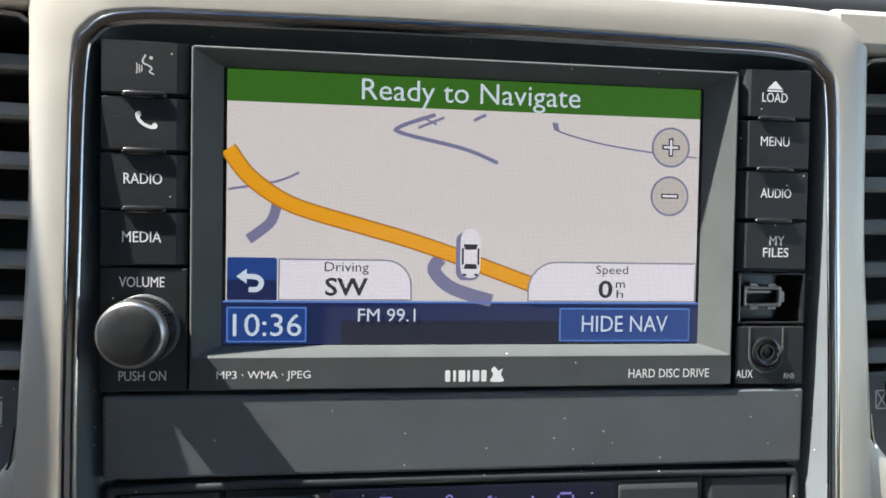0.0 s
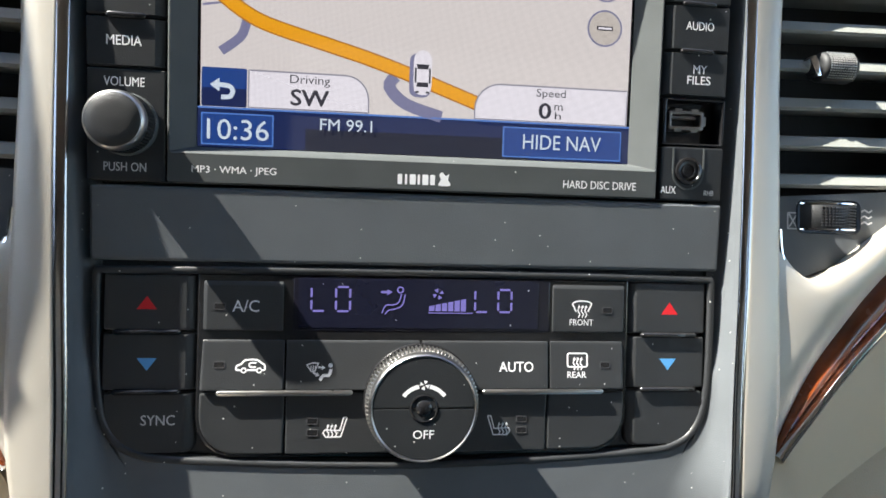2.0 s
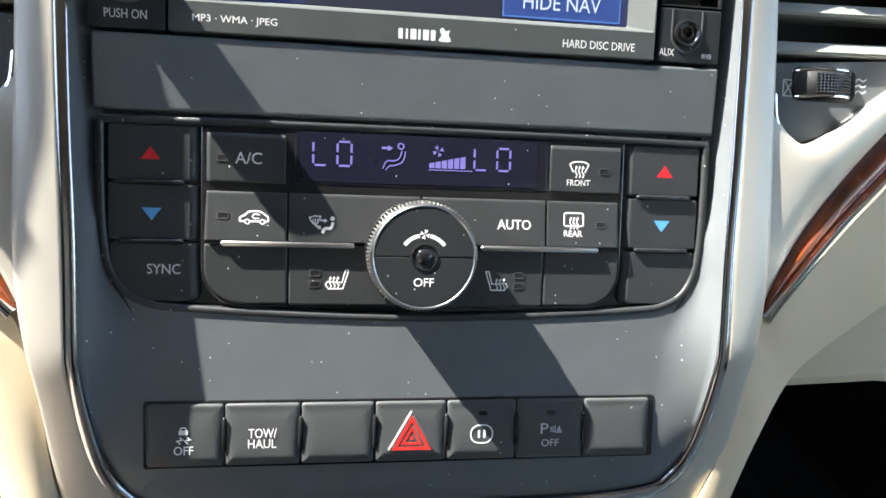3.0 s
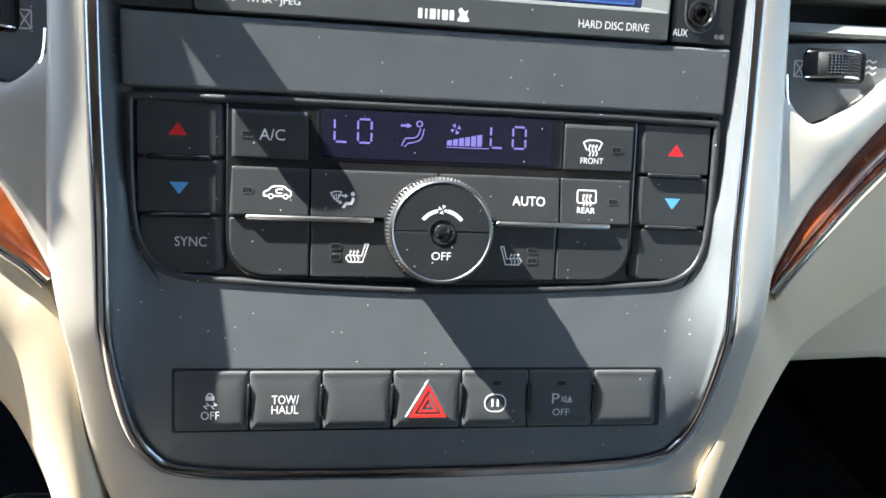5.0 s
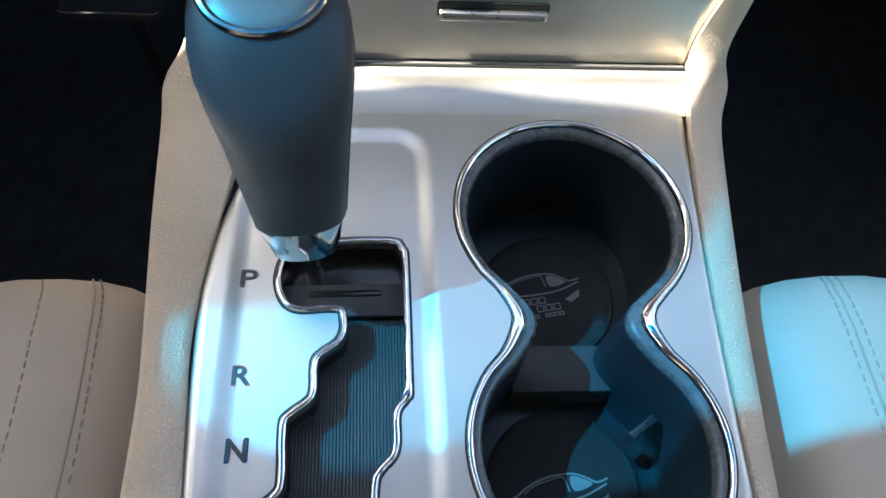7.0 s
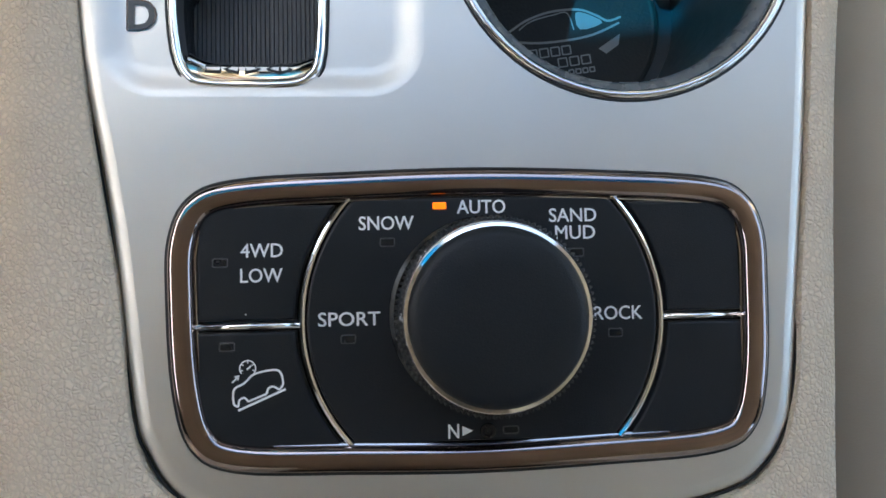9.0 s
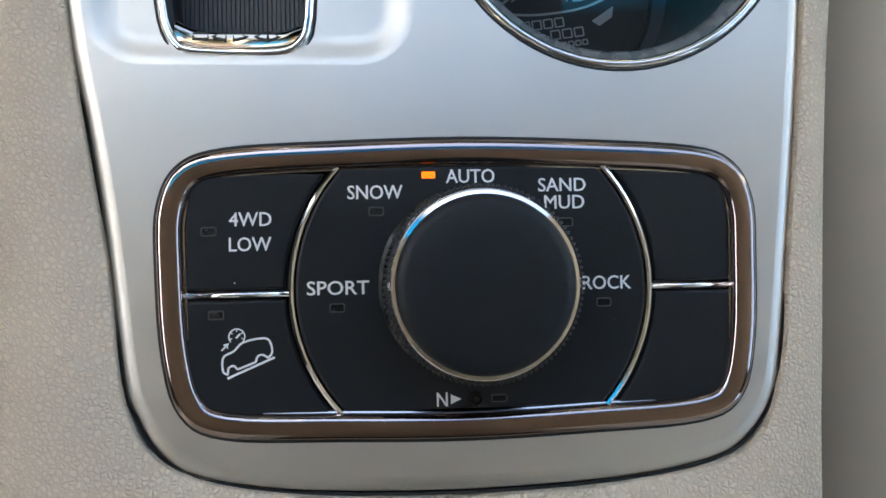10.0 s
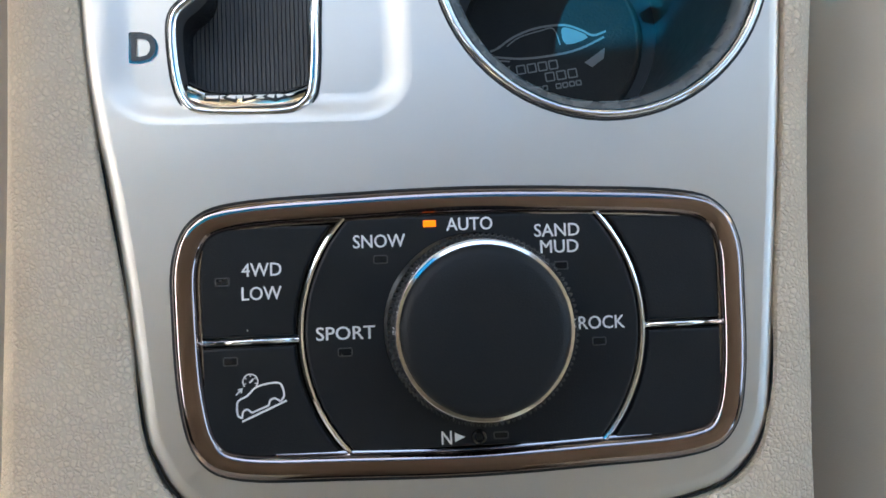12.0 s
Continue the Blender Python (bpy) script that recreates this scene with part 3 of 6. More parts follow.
band(bm, smooth([(-94.4, 50.0), (-95.3, 48.0), (-93.4, 46.9), (-92.8, 46.2), (-93.4, 45.4), (-92.2, 44.6)], 3), 0.45, 0.45)
for k in (1, 2, 3):
    band(bm, [(-94.8 - 0.75 * k + 0.12 * k * math.cos(a), 46.2 + (0.7 + 0.35 * k) * math.sin(a)) for a in [radians(-60 + 12 * i) for i in range(11)]], 0.32, 0.45)
patch(bm, circle(-93.0, 49.2, 0.5, 10), 0.45)
part("voice_mark", bm, GREY_INK, keys_l[0])
bm = patch(B(), smooth([(-97.0, 34.0), (-95.9, 34.4), (-95.5, 33.2), (-96.0, 32.6), (-94.6, 31.2), (-92.9, 30.6), (-92.2, 31.3), (-91.2, 30.8), (-91.6, 29.7), (-93.4, 29.7), (-95.4, 30.7), (-96.9, 32.4)], 3, True), 0.45)
part("phone_mark", bm, INK, keys_l[1])
text(radio, "MP3 \u00b7 WMA \u00b7 JPEG", -61.6, -39.6, 0.8, 26.2, 2.9, INK)
text(radio, "HARD DISC DRIVE", 60.1, -39.8, 0.8, 26.0, 2.7, INK)
for k, w in enumerate((1.5, 0.8, 2.0, 0.8, 2.0, 1.6)):
    x = -9.4 + (0, 2.4, 4.0, 6.6, 8.2, 10.8)[k]
    part("maker_mark_bar", patch(B(), rrect(x, -41.8, x + w, -38.4, 0.35, 3), 0.8), INK, radio)
bm = patch(B(), smooth([(4.2, -41.8), (5.0, -39.8), (4.4, -38.4), (5.4, -37.4), (6.6, -38.6), (7.8, -38.0), (7.4, -39.8), (8.2, -41.8)], 3, True), 0.8)
part("maker_mark", bm, INK, radio, "plain white maker mark")

# screen
scr = part("screen", slab(B(), rrect(-76, -33, 73.6, 50, 0.3), -7, -5.3, 0.1), LCD_BLACK, radio, "lit colour navigation display")
Z = -5.3
GREEN = lcd("lcd_green", 52, 106, 22)
MAP = lcd("lcd_map", 218, 211, 212)
ROAD = lcd("lcd_road", 238, 164, 20)
ROAD_EDGE = lcd("lcd_road_edge", 176, 112, 22)
LANE = lcd("lcd_lane", 122, 122, 158)
NAVY = lcd("lcd_navy", 22, 36, 84)
NAVY_D = lcd("lcd_navy_dark", 12, 18, 44)
BLUE_L = lcd("lcd_blue", 30, 66, 140)
BLUE_E = lcd("lcd_blue_edge", 84, 128, 206)
TAB = lcd("lcd_tab", 232, 228, 240)
TAB_E = lcd("lcd_tab_edge", 140, 138, 156)
PALE = lcd("lcd_pale", 208, 220, 236)
BLACKISH = lcd("lcd_ink", 38, 36, 50)
DISC = lcd("lcd_disc", 196, 188, 184)


def glow(name, bm, m):
    return part(name, bm, m, scr)


def flat(x0, v0, x1, v1, k, r=0.0, m=None, name="display_patch"):
    return glow(name, patch(B(), rrect(x0, v0, x1, v1, max(r, 0.05), 4), Z + 0.05 * k, 0.04), m)


flat(-73.6, -19.0, 71.2, 39.4, 0, m=MAP, name="map")
flat(-73.6, 39.4, 71.2, 48.6, 0, m=GREEN, name="banner")
flat(-74.4, -31.6, 72.4, -19.0, 0, m=NAVY, name="status_bar")
flat(-40, -31.6, 36, -24.5, 1, m=NAVY_D, name="status_shade")
flat(-74.4, -19.2, 72.4, -18.6, 1, m=BLUE_E, name="status_line")


def lit_words(body, cx, cy, w, h, k, m, bold=0.0):
    return glow("display_text", words(B(), body, cx, cy, Z + 0.05 * k, w, h, 0.04, bold), m)


lit_words("Ready to Navigate", -1.5, 43.4, 67.0, 8.2, 1, PALE, -0.004)
ROUTE = smooth([(-73.2, 25.6), (-67.5, 18.0), (-59.3, 11.9), (-51.1, 8.3), (-34.5, 3.7), (-20.9, 0.0), (-7.1, -4.4), (5.1, -8.8), (18.5, -13.6)], 5)
glow("minor_road", band(B(), smooth([(-73.1, 13.8), (-59.4, 16.4), (-52.9, 19.2)], 4), 0.7, Z + 0.05, 0.04), LANE)
glow("minor_road", band(B(), smooth([(-58.6, 13.5), (-59.6, 8.1), (-61.4, 4.0), (-67.3, -0.7)], 4), 3.0, Z + 0.06, 0.04), LANE)
glow("minor_road", band(B(), smooth([(-12.9, 37.6), (-23.6, 33.6), (-22.4, 31.6), (-4.2, 27.7), (6.4, 23.7)], 4), 1.2, Z + 0.05, 0.04), LANE)
glow("minor_road", band(B(), [(-18.0, 33.5), (-10.3, 36.8)], 0.8, Z + 0.07, 0.04), LANE)
glow("minor_road", band(B(), [(-16.6, 36.6), (-12.5, 34.6)], 0.6, Z + 0.06, 0.04), LANE)
glow("minor_road", band(B(), smooth([(23.9, 36.0), (25.2, 34.0), (38.4, 30.7), (54, 28.6), (70.3, 27.2)], 4), 0.5, Z + 0.05, 0.04), LANE)
glow("minor_road", patch(B(), [(23.2, 36.6), (24.9, 36.6), (25.6, 34.0), (23.8, 34.2)], Z + 0.07, 0.04), LANE)
glow("minor_road", band(B(), smooth([(-10.6, -5.6), (-12.6, -9.2), (-7.0, -14.6), (5.3, -18.4)], 4), 4.0, Z + 0.05, 0.04), LANE)
glow("minor_road", band(B(), [(-1.2, 36.3), (2.6, 38.2)], 1.0, Z + 0.05, 0.04), LANE)

glow("route_edge", band(B(), ROUTE, 4.9, Z + 0.10, 0.04), ROAD_EDGE)
glow("route", band(B(), ROUTE, 3.9, Z + 0.16, 0.04), ROAD)
# car mark on the map
bm = patch(B(), rrect(-6.0, -12.2, 1.4, 2.4, 2.6, 5), Z + 0.22, 0.03)
glow("marker_shadow", bm, LANE)
glow("marker_body", patch(B(), smooth([(-3.6, -10.8), (-1.5, -11.4), (0.6, -10.8), (1.5, -8.6), (1.6, -1.0), (1.3, 1.4), (0.2, 3.0), (-1.5, 3.5), (-3.2, 3.0), (-4.3, 1.4), (-4.6, -1.0), (-4.5, -8.6)], 4, True), Z + 0.27, 0.03), TAB)
bm = patch(B(), [(-3.7, -1.2), (0.7, -1.2), (0.2, -2.8), (-3.2, -2.8)], Z + 0.32, 0.03)
patch(bm, [(-3.2, -7.2), (0.2, -7.2), (0.6, -8.7), (-3.6, -8.7)], Z + 0.32, 0.03)
for x0 in (-4.2, 0.6):
    patch(bm, rrect(x0, -7.4, x0 + 0.6, -2.4, 0.2, 2), Z + 0.32, 0.03)
patch(bm, rrect(-3.9, -10.8, -2.7, -10.1, 0.2, 2), Z + 0.32, 0.03)
patch(bm, rrect(-0.3, -10.8, 0.9, -10.1, 0.2, 2), Z + 0.32, 0.03)
glow("marker_glass", bm, BLACKISH)
for x0, x1, tl, tr in ((-58.6, -19.2, 0.3, 8.0), (16.4, 71.0, 9.0, 0.3)):
    edge_bm = patch(B(), rrect(x0, -18.5, x1, -6.1, (0.3, 0.3, tr, tl), 6), Z + 0.22, 0.04)
    glow("tab_edge", edge_bm, TAB_E)
    glow("tab", patch(B(), inset(rrect(x0, -18.5, x1, -6.1, (0.3, 0.3, tr, tl), 6), 0.5), Z + 0.27, 0.04), TAB)
lit_words("Driving", -38.7, -8.9, 13.0, 3.7, 8, BLACKISH)
lit_words("SW", -38.7, -14.4, 12.2, 5.2, 8, BLACKISH, 0.07)
lit_words("Speed", 43.3, -8.9, 10.4, 3.5, 8, BLACKISH)
lit_words("0", 41.3, -14.6, 4.2, 5.3, 8, BLACKISH, 0.07)
lit_words("m", 46.1, -13.3, 3.0, 1.9, 8, BLACKISH, 0.01)
lit_words("h", 46.0, -16.0, 2.2, 2.4, 8, BLACKISH, 0.01)
flat(-73.2, -18.5, -59.0, -6.0, 4, 0.6, BLUE_L, "back_key")
flat(-73.2, -18.5, -59.0, -12.6, 5, 0.4, NAVY, "back_key_shade")
bm = band(B(), smooth([(-67.0, -15.4), (-64.4, -15.2), (-63.4, -13.4), (-64.6, -11.8), (-68.0, -11.5)], 4), 1.5, Z + 0.33, 0.03)
patch(bm, [(-70.6, -11.5), (-67.6, -9.3), (-67.6, -13.7)], Z + 0.33, 0.03)
glow("back_arrow", bm, PALE)
for x0, x1, m in ((-73.3, -50.3, BLUE_L), (26.8, 69.4, BLUE_L)):
    flat(x0, -30.9, x1, -20.5, 2, 0.3, BLUE_E, "key_edge")
    flat(x0 + 0.45, -30.45, x1 - 0.45, -20.95, 3, 0.3, m, "key")
lit_words("10:36", -61.6, -25.8, 19.6, 6.6, 5, PALE, 0.004)
lit_words("FM 99.1", -26.6, -22.8, 17.2, 3.9, 5, PALE, 0.004)
lit_words("HIDE NAV", 48.0, -25.4, 28.0, 5.0, 5, PALE, 0.004)
for cy, plus in ((30.2, True), (14.9, False)):
    cx = 61.7
    glow("zoom_key_edge", patch(B(), circle(cx, cy, 6.3, 40), Z + 0.05, 0.04), LANE)
    glow("zoom_key", patch(B(), circle(cx, cy, 5.7, 40), Z + 0.10, 0.04), DISC)
    bm = B()
    patch(bm, rrect(cx - 2.9, cy - 0.75, cx + 2.9, cy + 0.75, 0.2, 2), Z + 0.16, 0.03)
    if plus:
        patch(bm, rrect(cx - 0.75, cy - 2.9, cx + 0.75, cy + 2.9, 0.2, 2), Z + 0.17, 0.03)
    glow("zoom_mark", bm, BLACKISH)
    bm = patch(B(), rrect(cx - 2.4, cy - 0.35, cx + 2.4, cy + 0.35, 0.1, 2), Z + 0.21, 0.03)
    if plus:
        patch(bm, rrect(cx - 0.35, cy - 2.4, cx + 0.35, cy + 2.4, 0.1, 2), Z + 0.22, 0.03)
    glow("zoom_mark_face", bm, TAB)

# volume knob
KV = (-94.6, -26.2)
vol = part("volume_knob", lathe(B(), [(9.8, 0.1), (9.8, 1.0), (9.4, 1.4), (8.2, 1.7)], *KV), FACE, radio, "round black volume knob with a chrome edge")
part("knurled_skirt", knurl(B(), 8.7, 9.3, 1.2, 8.7, 56, *KV), BUTTON, vol)
part("chrome_ring", lathe(B(), [(8.6, 8.2), (9.1, 8.8), (9.1, 10.2), (8.9, 11.2), (8.5, 11.9), (8.1, 12.2), (7.8, 12.1)], *KV, 64, True, False), SATIN, vol, "satin metal bevel")
part("cap", lathe(B(), [(7.95, 11.4), (7.9, 12.2), (7.2, 12.55), (4.4, 12.8), (0.6, 12.9)], *KV), KNOB, vol)

# usb and aux sockets
usb = part("socket_bay", hoop(B(), rrect(82.0, -24.8, 105.0, -8.4, 0.8), rrect(83.4, -24.0, 104.0, -9.4, 0.6), -8, 0.2, 0.4, -10), GLOSS_BLACK, radio)
bm = hoop(B(), rrect(84.2, -19.4, 97.2, -12.8, 0.8), rrect(85.4, -18.2, 96.0, -14.0, 0.5), -6, 0.0, 0.3)
for x in (86.6, 92.6):
    box(bm, x, -12.9, -1.0, x + 2.6, -12.1, 0.0)
    box(bm, x, -20.1, -1.0, x + 2.6, -19.3, 0.0)
box(bm, 97.1, -17.8, -1.0, 98.0, -14.6, 0.0)
part("usb_shell", bm, STEEL, usb, "steel usb socket")
part("usb_tongue", slab(B(), rrect(85.8, -15.4, 95.6, -14.2, 0.2), -6, -2.2, 0.2), STEEL, usb)
part("usb_core", slab(B(), rrect(85.4, -18.2, 96.0, -14.0, 0.4), -7, -4.0, 0.2), DARK, usb)
aux = part("aux_plate", slab(B(), rrect(82.0, -43.9, 105.0, -25.3, 0.8), -8, 0.3, 0.5), BUTTON, radio)
bm = B()
u = [(86.6, -25.6)] + [(92.2 + 5.6 * math.cos(a), -34.4 + 5.6 * math.sin(a)) for a in [radians(180 + 12 * i) for i in range(16)]] + [(97.8, -25.6)]
band(bm, u, 0.6, 0.3, 0.25)
part("aux_recess_edge", bm, FACE, aux)
part("jack_ring", lathe(B(), [(4.9, 0.3), (4.7, 1.1), (3.9, 1.3), (3.5, 0.8), (2.6, 0.7), (2.4, 1.3), (2.0, 1.3), (1.8, 0.2), (1.8, -3)], 92.2, -33.6, 32, True, True), GLOSS_BLACK, aux, "round black headphone socket")
text(aux, "AUX", 85.2, -40.4, 0.3, 5.6, 2.5)
text(aux, "RHB", 100.3, -41.1, 0.3, 3.6, 1.7)

# ---- climate controls ----
clim = thing("climate_panel", "black climate control panel with a display and round fan knob", "climate control", MA)
FR = smooth([(-105, 50.5), (-104.9, 30), (-104.2, 14), (-102.3, 3), (-98, -4.5), (-91, -8.8), (-80, -10.8), (-40, -13.0), (0, -14.0),
             (40, -13.0), (80, -10.8), (91, -8.8), (98, -4.5), (102.3, 3), (104.2, 14), (104.9, 30), (105, 50.5)], 4)
FR = FR + [(104, 52.6), (60, 53.2), (0, 53.4), (-60, 53.2), (-104, 52.6)]
FR = FR[::-1] if area2(FR) < 0 else FR
part("base", slab(B(), inset(FR, 1.0), -4, -2.2, 0.3), GLOSS_BLACK, clim)
part("rim", hoop(B(), FR, inset(FR, 2.6), -3.2, 1.7, 0.9), KEY, clim, angle=60)


def key(parent, loop, top, b=0.8, material=None, name="button", z0=-3.0):
    return part(name, slab(B(), loop, z0, top, b), material or KEY, parent)


def ramped(x0, v0, x1, v1, top, l=0.6, r=0.6, lo=0.6, up=0.6, drop=1.5, rad=0.9, corner=None):
    """A key whose four sides slope up to its face by the widths l, r, lo, up."""
    outer = rrect(x0, v0, x1, v1, corner or rad, 5)
    face = rrect(x0 + l, v0 + lo, x1 - r, v1 - up, [max(0.3, c - 1.0) for c in corner] if corner else 0.4, 5)
    soft = [(a[0] * 0.12 + b[0] * 0.88, a[1] * 0.12 + b[1] * 0.88) for a, b in zip(outer, face)]
    bm = B()
    loft(bm, [at(outer, -3.0), at(outer, top - drop - 0.3), at(inset(outer, 0.2), top - drop), at(soft, top - 0.12), at(inset(face, 0.3), top)])
    return part("button", bm, KEY, clim, angle=28)


def lens(parent, x, v, z, w=3.2, h=1.7, material=None):
    bm = slab(B(), rrect(x - w / 2, v - h / 2, x + w / 2, v + h / 2, 0.25, 2), z - 0.6, z + 0.12, 0.1)
    ob = part("indicator", bm, material or LED_OFF, parent)
    rim_loop = rrect(x - w / 2, v - h / 2, x + w / 2, v + h / 2, 0.25, 2)
    part("indicator_rim", hoop(B(), inset(rim_loop, -0.3), rim_loop, z - 0.4, z + 0.16, 0.05), LENS_RIM, parent)
    return ob


def tri(cx, cy, w, h, up=1):
    return [(cx - w / 2, cy - up * h / 2), (cx + w / 2, cy - up * h / 2), (cx, cy + up * h / 2)][::up]


sides = {}
for sx in (-1, 1):
    rows = []
    for v0, v1 in ((31.9, 50.3), (12.7, 31.3)):
        a, b = sorted((sx * 101.6, sx * 73.2))
        rows.append(ramped(a, v0, b, v1, 1.0, 2.6 if sx > 0 else 0.5, 2.6 if sx < 0 else 0.5))
    a, b = sorted((sx * 101.0, sx * 73.2))
    rr4 = (13, 3, 0.9, 0.9) if sx < 0 else (3, 13, 0.9, 0.9)
    rows.append(ramped(a, -7.6, b, 12.1, 1.0, 2.6 if sx > 0 else 0.5, 2.6 if sx < 0 else 0.5, corner=rr4))
    for v in (31.6, 12.4):
        part("rib", pill(B(), sx * 88 - 10.4, v, sx * 88 + 10.4, v, 1.0, 1.05, 1.15), GLOSS_BLACK, clim)
    part("arrow_mark", patch(B(), tri(sx * 88.2, 41.0, 6.2, 4.3), 1.0), RED, rows[0], "red warmer arrow")
    part("arrow_mark", patch(B(), tri(sx * 87.9, 21.2, 6.2, 4.1, -1), 1.0), BLUE, rows[1], "blue cooler arrow")
    sides[sx] = rows
text(sides[-1][2], "SYNC", -84.1, 3.3, 1.0, 10.4, 3.3, GREY_INK)
# middle block
part("middle_frame", slab(B(), rrect(-72.6, -9.2, 72.6, 50.6, (13, 13, 0.8, 0.8), 6), -3, 1.2, 0.5), GLOSS_BLACK, clim)
ac = ramped(-71.8, 32.0, -45.2, 49.6, 1.8, 2.0, 0.5, 0.5, 2.4, 1.2)
fro = ramped(44.9, 32.0, 71.8, 50.0, 1.8, 0.5, 1.2, 0.5, 2.4, 1.2)
rec = ramped(-71.8, 12.6, -44.7, 31.4, 2.2, 1.4, 0.3, 0.5, 2.6, 2.0)
mode = ramped(-44.4, 12.6, -0.2, 31.4, 2.2, 0.3, 0.3, 0.5, 2.6, 2.0)
auto = ramped(0.2, 12.6, 44.1, 31.4, 2.2, 0.3, 0.3, 0.5, 2.6, 2.0)
rear = ramped(44.4, 12.6, 71.8, 31.4, 2.2, 0.3, 1.4, 0.5, 2.6, 2.0)
key(clim, rrect(-71.4, -7.9, -44.6, 12.0, (12, 0.9, 0.9, 0.9), 6), 2.0, 0.6)
heat_l = key(clim, rrect(-44.1, -8.2, -0.2, 12.0, 0.9, 3), 2.0, 0.6)
heat_r = key(clim, rrect(0.2, -8.2, 43.6, 12.0, 0.9, 3), 2.0, 0.6)
key(clim, rrect(44.1, -7.9, 71.4, 12.0, (0.9, 12, 0.9, 0.9), 6), 2.0, 0.6)
for ob in (rec, mode, auto, rear):
    ob.matrix_local = Matrix.Translation((0, 0.022, 0.0022)) @ Matrix.Rotation(radians(-5.5), 4, "X") @ Matrix.Translation((0, -0.022, -0.0022))
for x0, x1 in ((-66.0, -22.4), (20.9, 63.6)):
    part("silver_bar", pill(B(), x0, 12.2, x1, 12.2, 2.8, 0.95, 0.8), METAL, clim, "thin silver divider bar")
text(ac, "A/C", -57.4, 40.3, 1.8, 8.5, 3.8, bold=0.012)
text(auto, "AUTO", 32.7, 20.6, 2.2, 11.9, 3.4)
text(fro, "FRONT", 55.6, 35.9, 1.8, 8.5, 2.1)
text(rear, "REAR", 54.1, 17.9, 2.2, 6.7, 2.1)
lens(ac, -65.6, 40.1, 1.8)
lens(rec, -65.3, 21.3, 2.2)
lens(fro, 64.9, 40.1, 1.8)
lens(rear, 64.3, 21.2, 2.2)
for v in (2.7, -1.1):
    lens(heat_l, -35.4, v, 2.0)
    lens(heat_r, 35.0, v, 2.0)


def heat_mark(bm, cx, cy, z, n=3):
    for k in range(n):
        x = cx + (k - (n - 1) / 2) * 1.25
        band(bm, smooth([(x, cy - 2.0), (x + 0.5, cy - 0.9), (x - 0.2, cy + 0.3), (x + 0.2, cy + 1.5)], 3), 0.42, z)
        patch(bm, tri(x + 0.2, cy + 1.9, 1.1, 0.9), z)


bm = B()
band(bm, smooth([(-60.0, 19.6), (-59.8, 20.9), (-58.4, 21.6), (-57.0, 22.8), (-53.6, 22.9), (-51.8, 21.7), (-51.0, 21.2), (-50.9, 19.7)], 3), 0.55, 2.2)
for a, b in ((-60.0, -58.6), (-56.6, -53.6), (-51.8, -50.9)):
    band(bm, [(a, 19.6), (b, 19.6)], 0.55, 2.2)
for x in (-57.6, -52.7):
    band(bm, circle(x, 19.5, 0.75, 12), 0.4, 2.2, closed=True)
band(bm, smooth([(-53.6, 21.9), (-55.4, 21.9), (-55.9, 21.2), (-55.4, 20.6), (-53.8, 20.6)], 3), 0.45, 2.2)
part("recirculate_mark", bm, INK, rec)
bm = B()
band(bm, [(-37.5, 21.3), (-35.7, 21.9), (-33.8, 21.8), (-34.9, 19.3), (-36.2, 19.2)], 0.4, 2.2, closed=True)
for x in (-36.3, -35.6, -34.9):
    band(bm, [(x, 19.0), (x + 0.15, 21.0)], 0.32, 2.2)
for (xa, ya), (xb, yb) in (((-33.9, 20.5), (-32.6, 20.4)), ((-35.6, 18.8), (-34.4, 18.2))):
    band(bm, [(xa, ya), (xb, yb)], 0.6, 2.2)
    d = Vector((xb - xa, yb - ya)).normalized()
    e = Vector((-d.y, d.x)) * 0.8
    patch(bm, [(xb - e.x, yb - e.y), (xb + d.x * 1.1, yb + d.y * 1.1), (xb + e.x, yb + e.y)], 2.2)
patch(bm, circle(-29.9, 21.1, 0.75, 12), 2.2)
band(bm, smooth([(-29.7, 19.9), (-30.4, 17.9), (-32.2, 17.8), (-33.2, 16.2)], 3), 1.0, 2.2)
part("airflow_mark", bm, INK, mode)
for parent, cx, sx in ((heat_l, -28.3, 1), (heat_r, 27.4, -1)):
    bm = B()
    heat_mark(bm, cx - sx * 0.9, -0.6, 2.0)
    band(bm, [(cx + sx * 4.2, 3.9), (cx + sx * 3.1, 3.9), (cx + sx * 1.9, -0.4), (cx - sx * 3.0, -0.2), (cx - sx * 3.6, -1.2), (cx - sx * 2.6, -2.6), (cx + sx * 2.2, -2.5), (cx + sx * 4.2, 3.9)], 0.42, 2.0)
    part("seat_heat_mark", bm, INK, parent)
bm = B()
heat_mark(bm, 55.7, 39.6, 1.8)
band(bm, smooth([(52.2, 42.4), (54.0, 43.2), (57.4, 43.2), (59.2, 42.4)], 3), 0.5, 1.8)
band(bm, [(52.2, 42.4), (53.6, 39.6)], 0.5, 1.8)
band(bm, [(59.2, 42.4), (57.8, 39.6)], 0.5, 1.8)
part("front_demist_mark", bm, INK, fro)
bm = B()
band(bm, rrect(50.8, 20.6, 57.8, 25.2, 0.7, 3), 0.5, 2.2, closed=True)
heat_mark(bm, 54.3, 21.6, 2.22)
part("rear_demist_mark", bm, INK, rear)

disp = part("display", slab(B(), rrect(-42.4, 32.4, 44.2, 50.2, 0.4, 2), -3, 1.35, 0.2), LCD_BLACK, clim, "dark climate display with lit violet figures")
part("display_window", slab(B(), rrect(-40.6, 33.4, 40.2, 49.6, 0.3, 2), -1, 1.47, 0.08), mat("display_window_film", (0.009, 0.010, 0.021), 0.2, specks=0.2), disp)
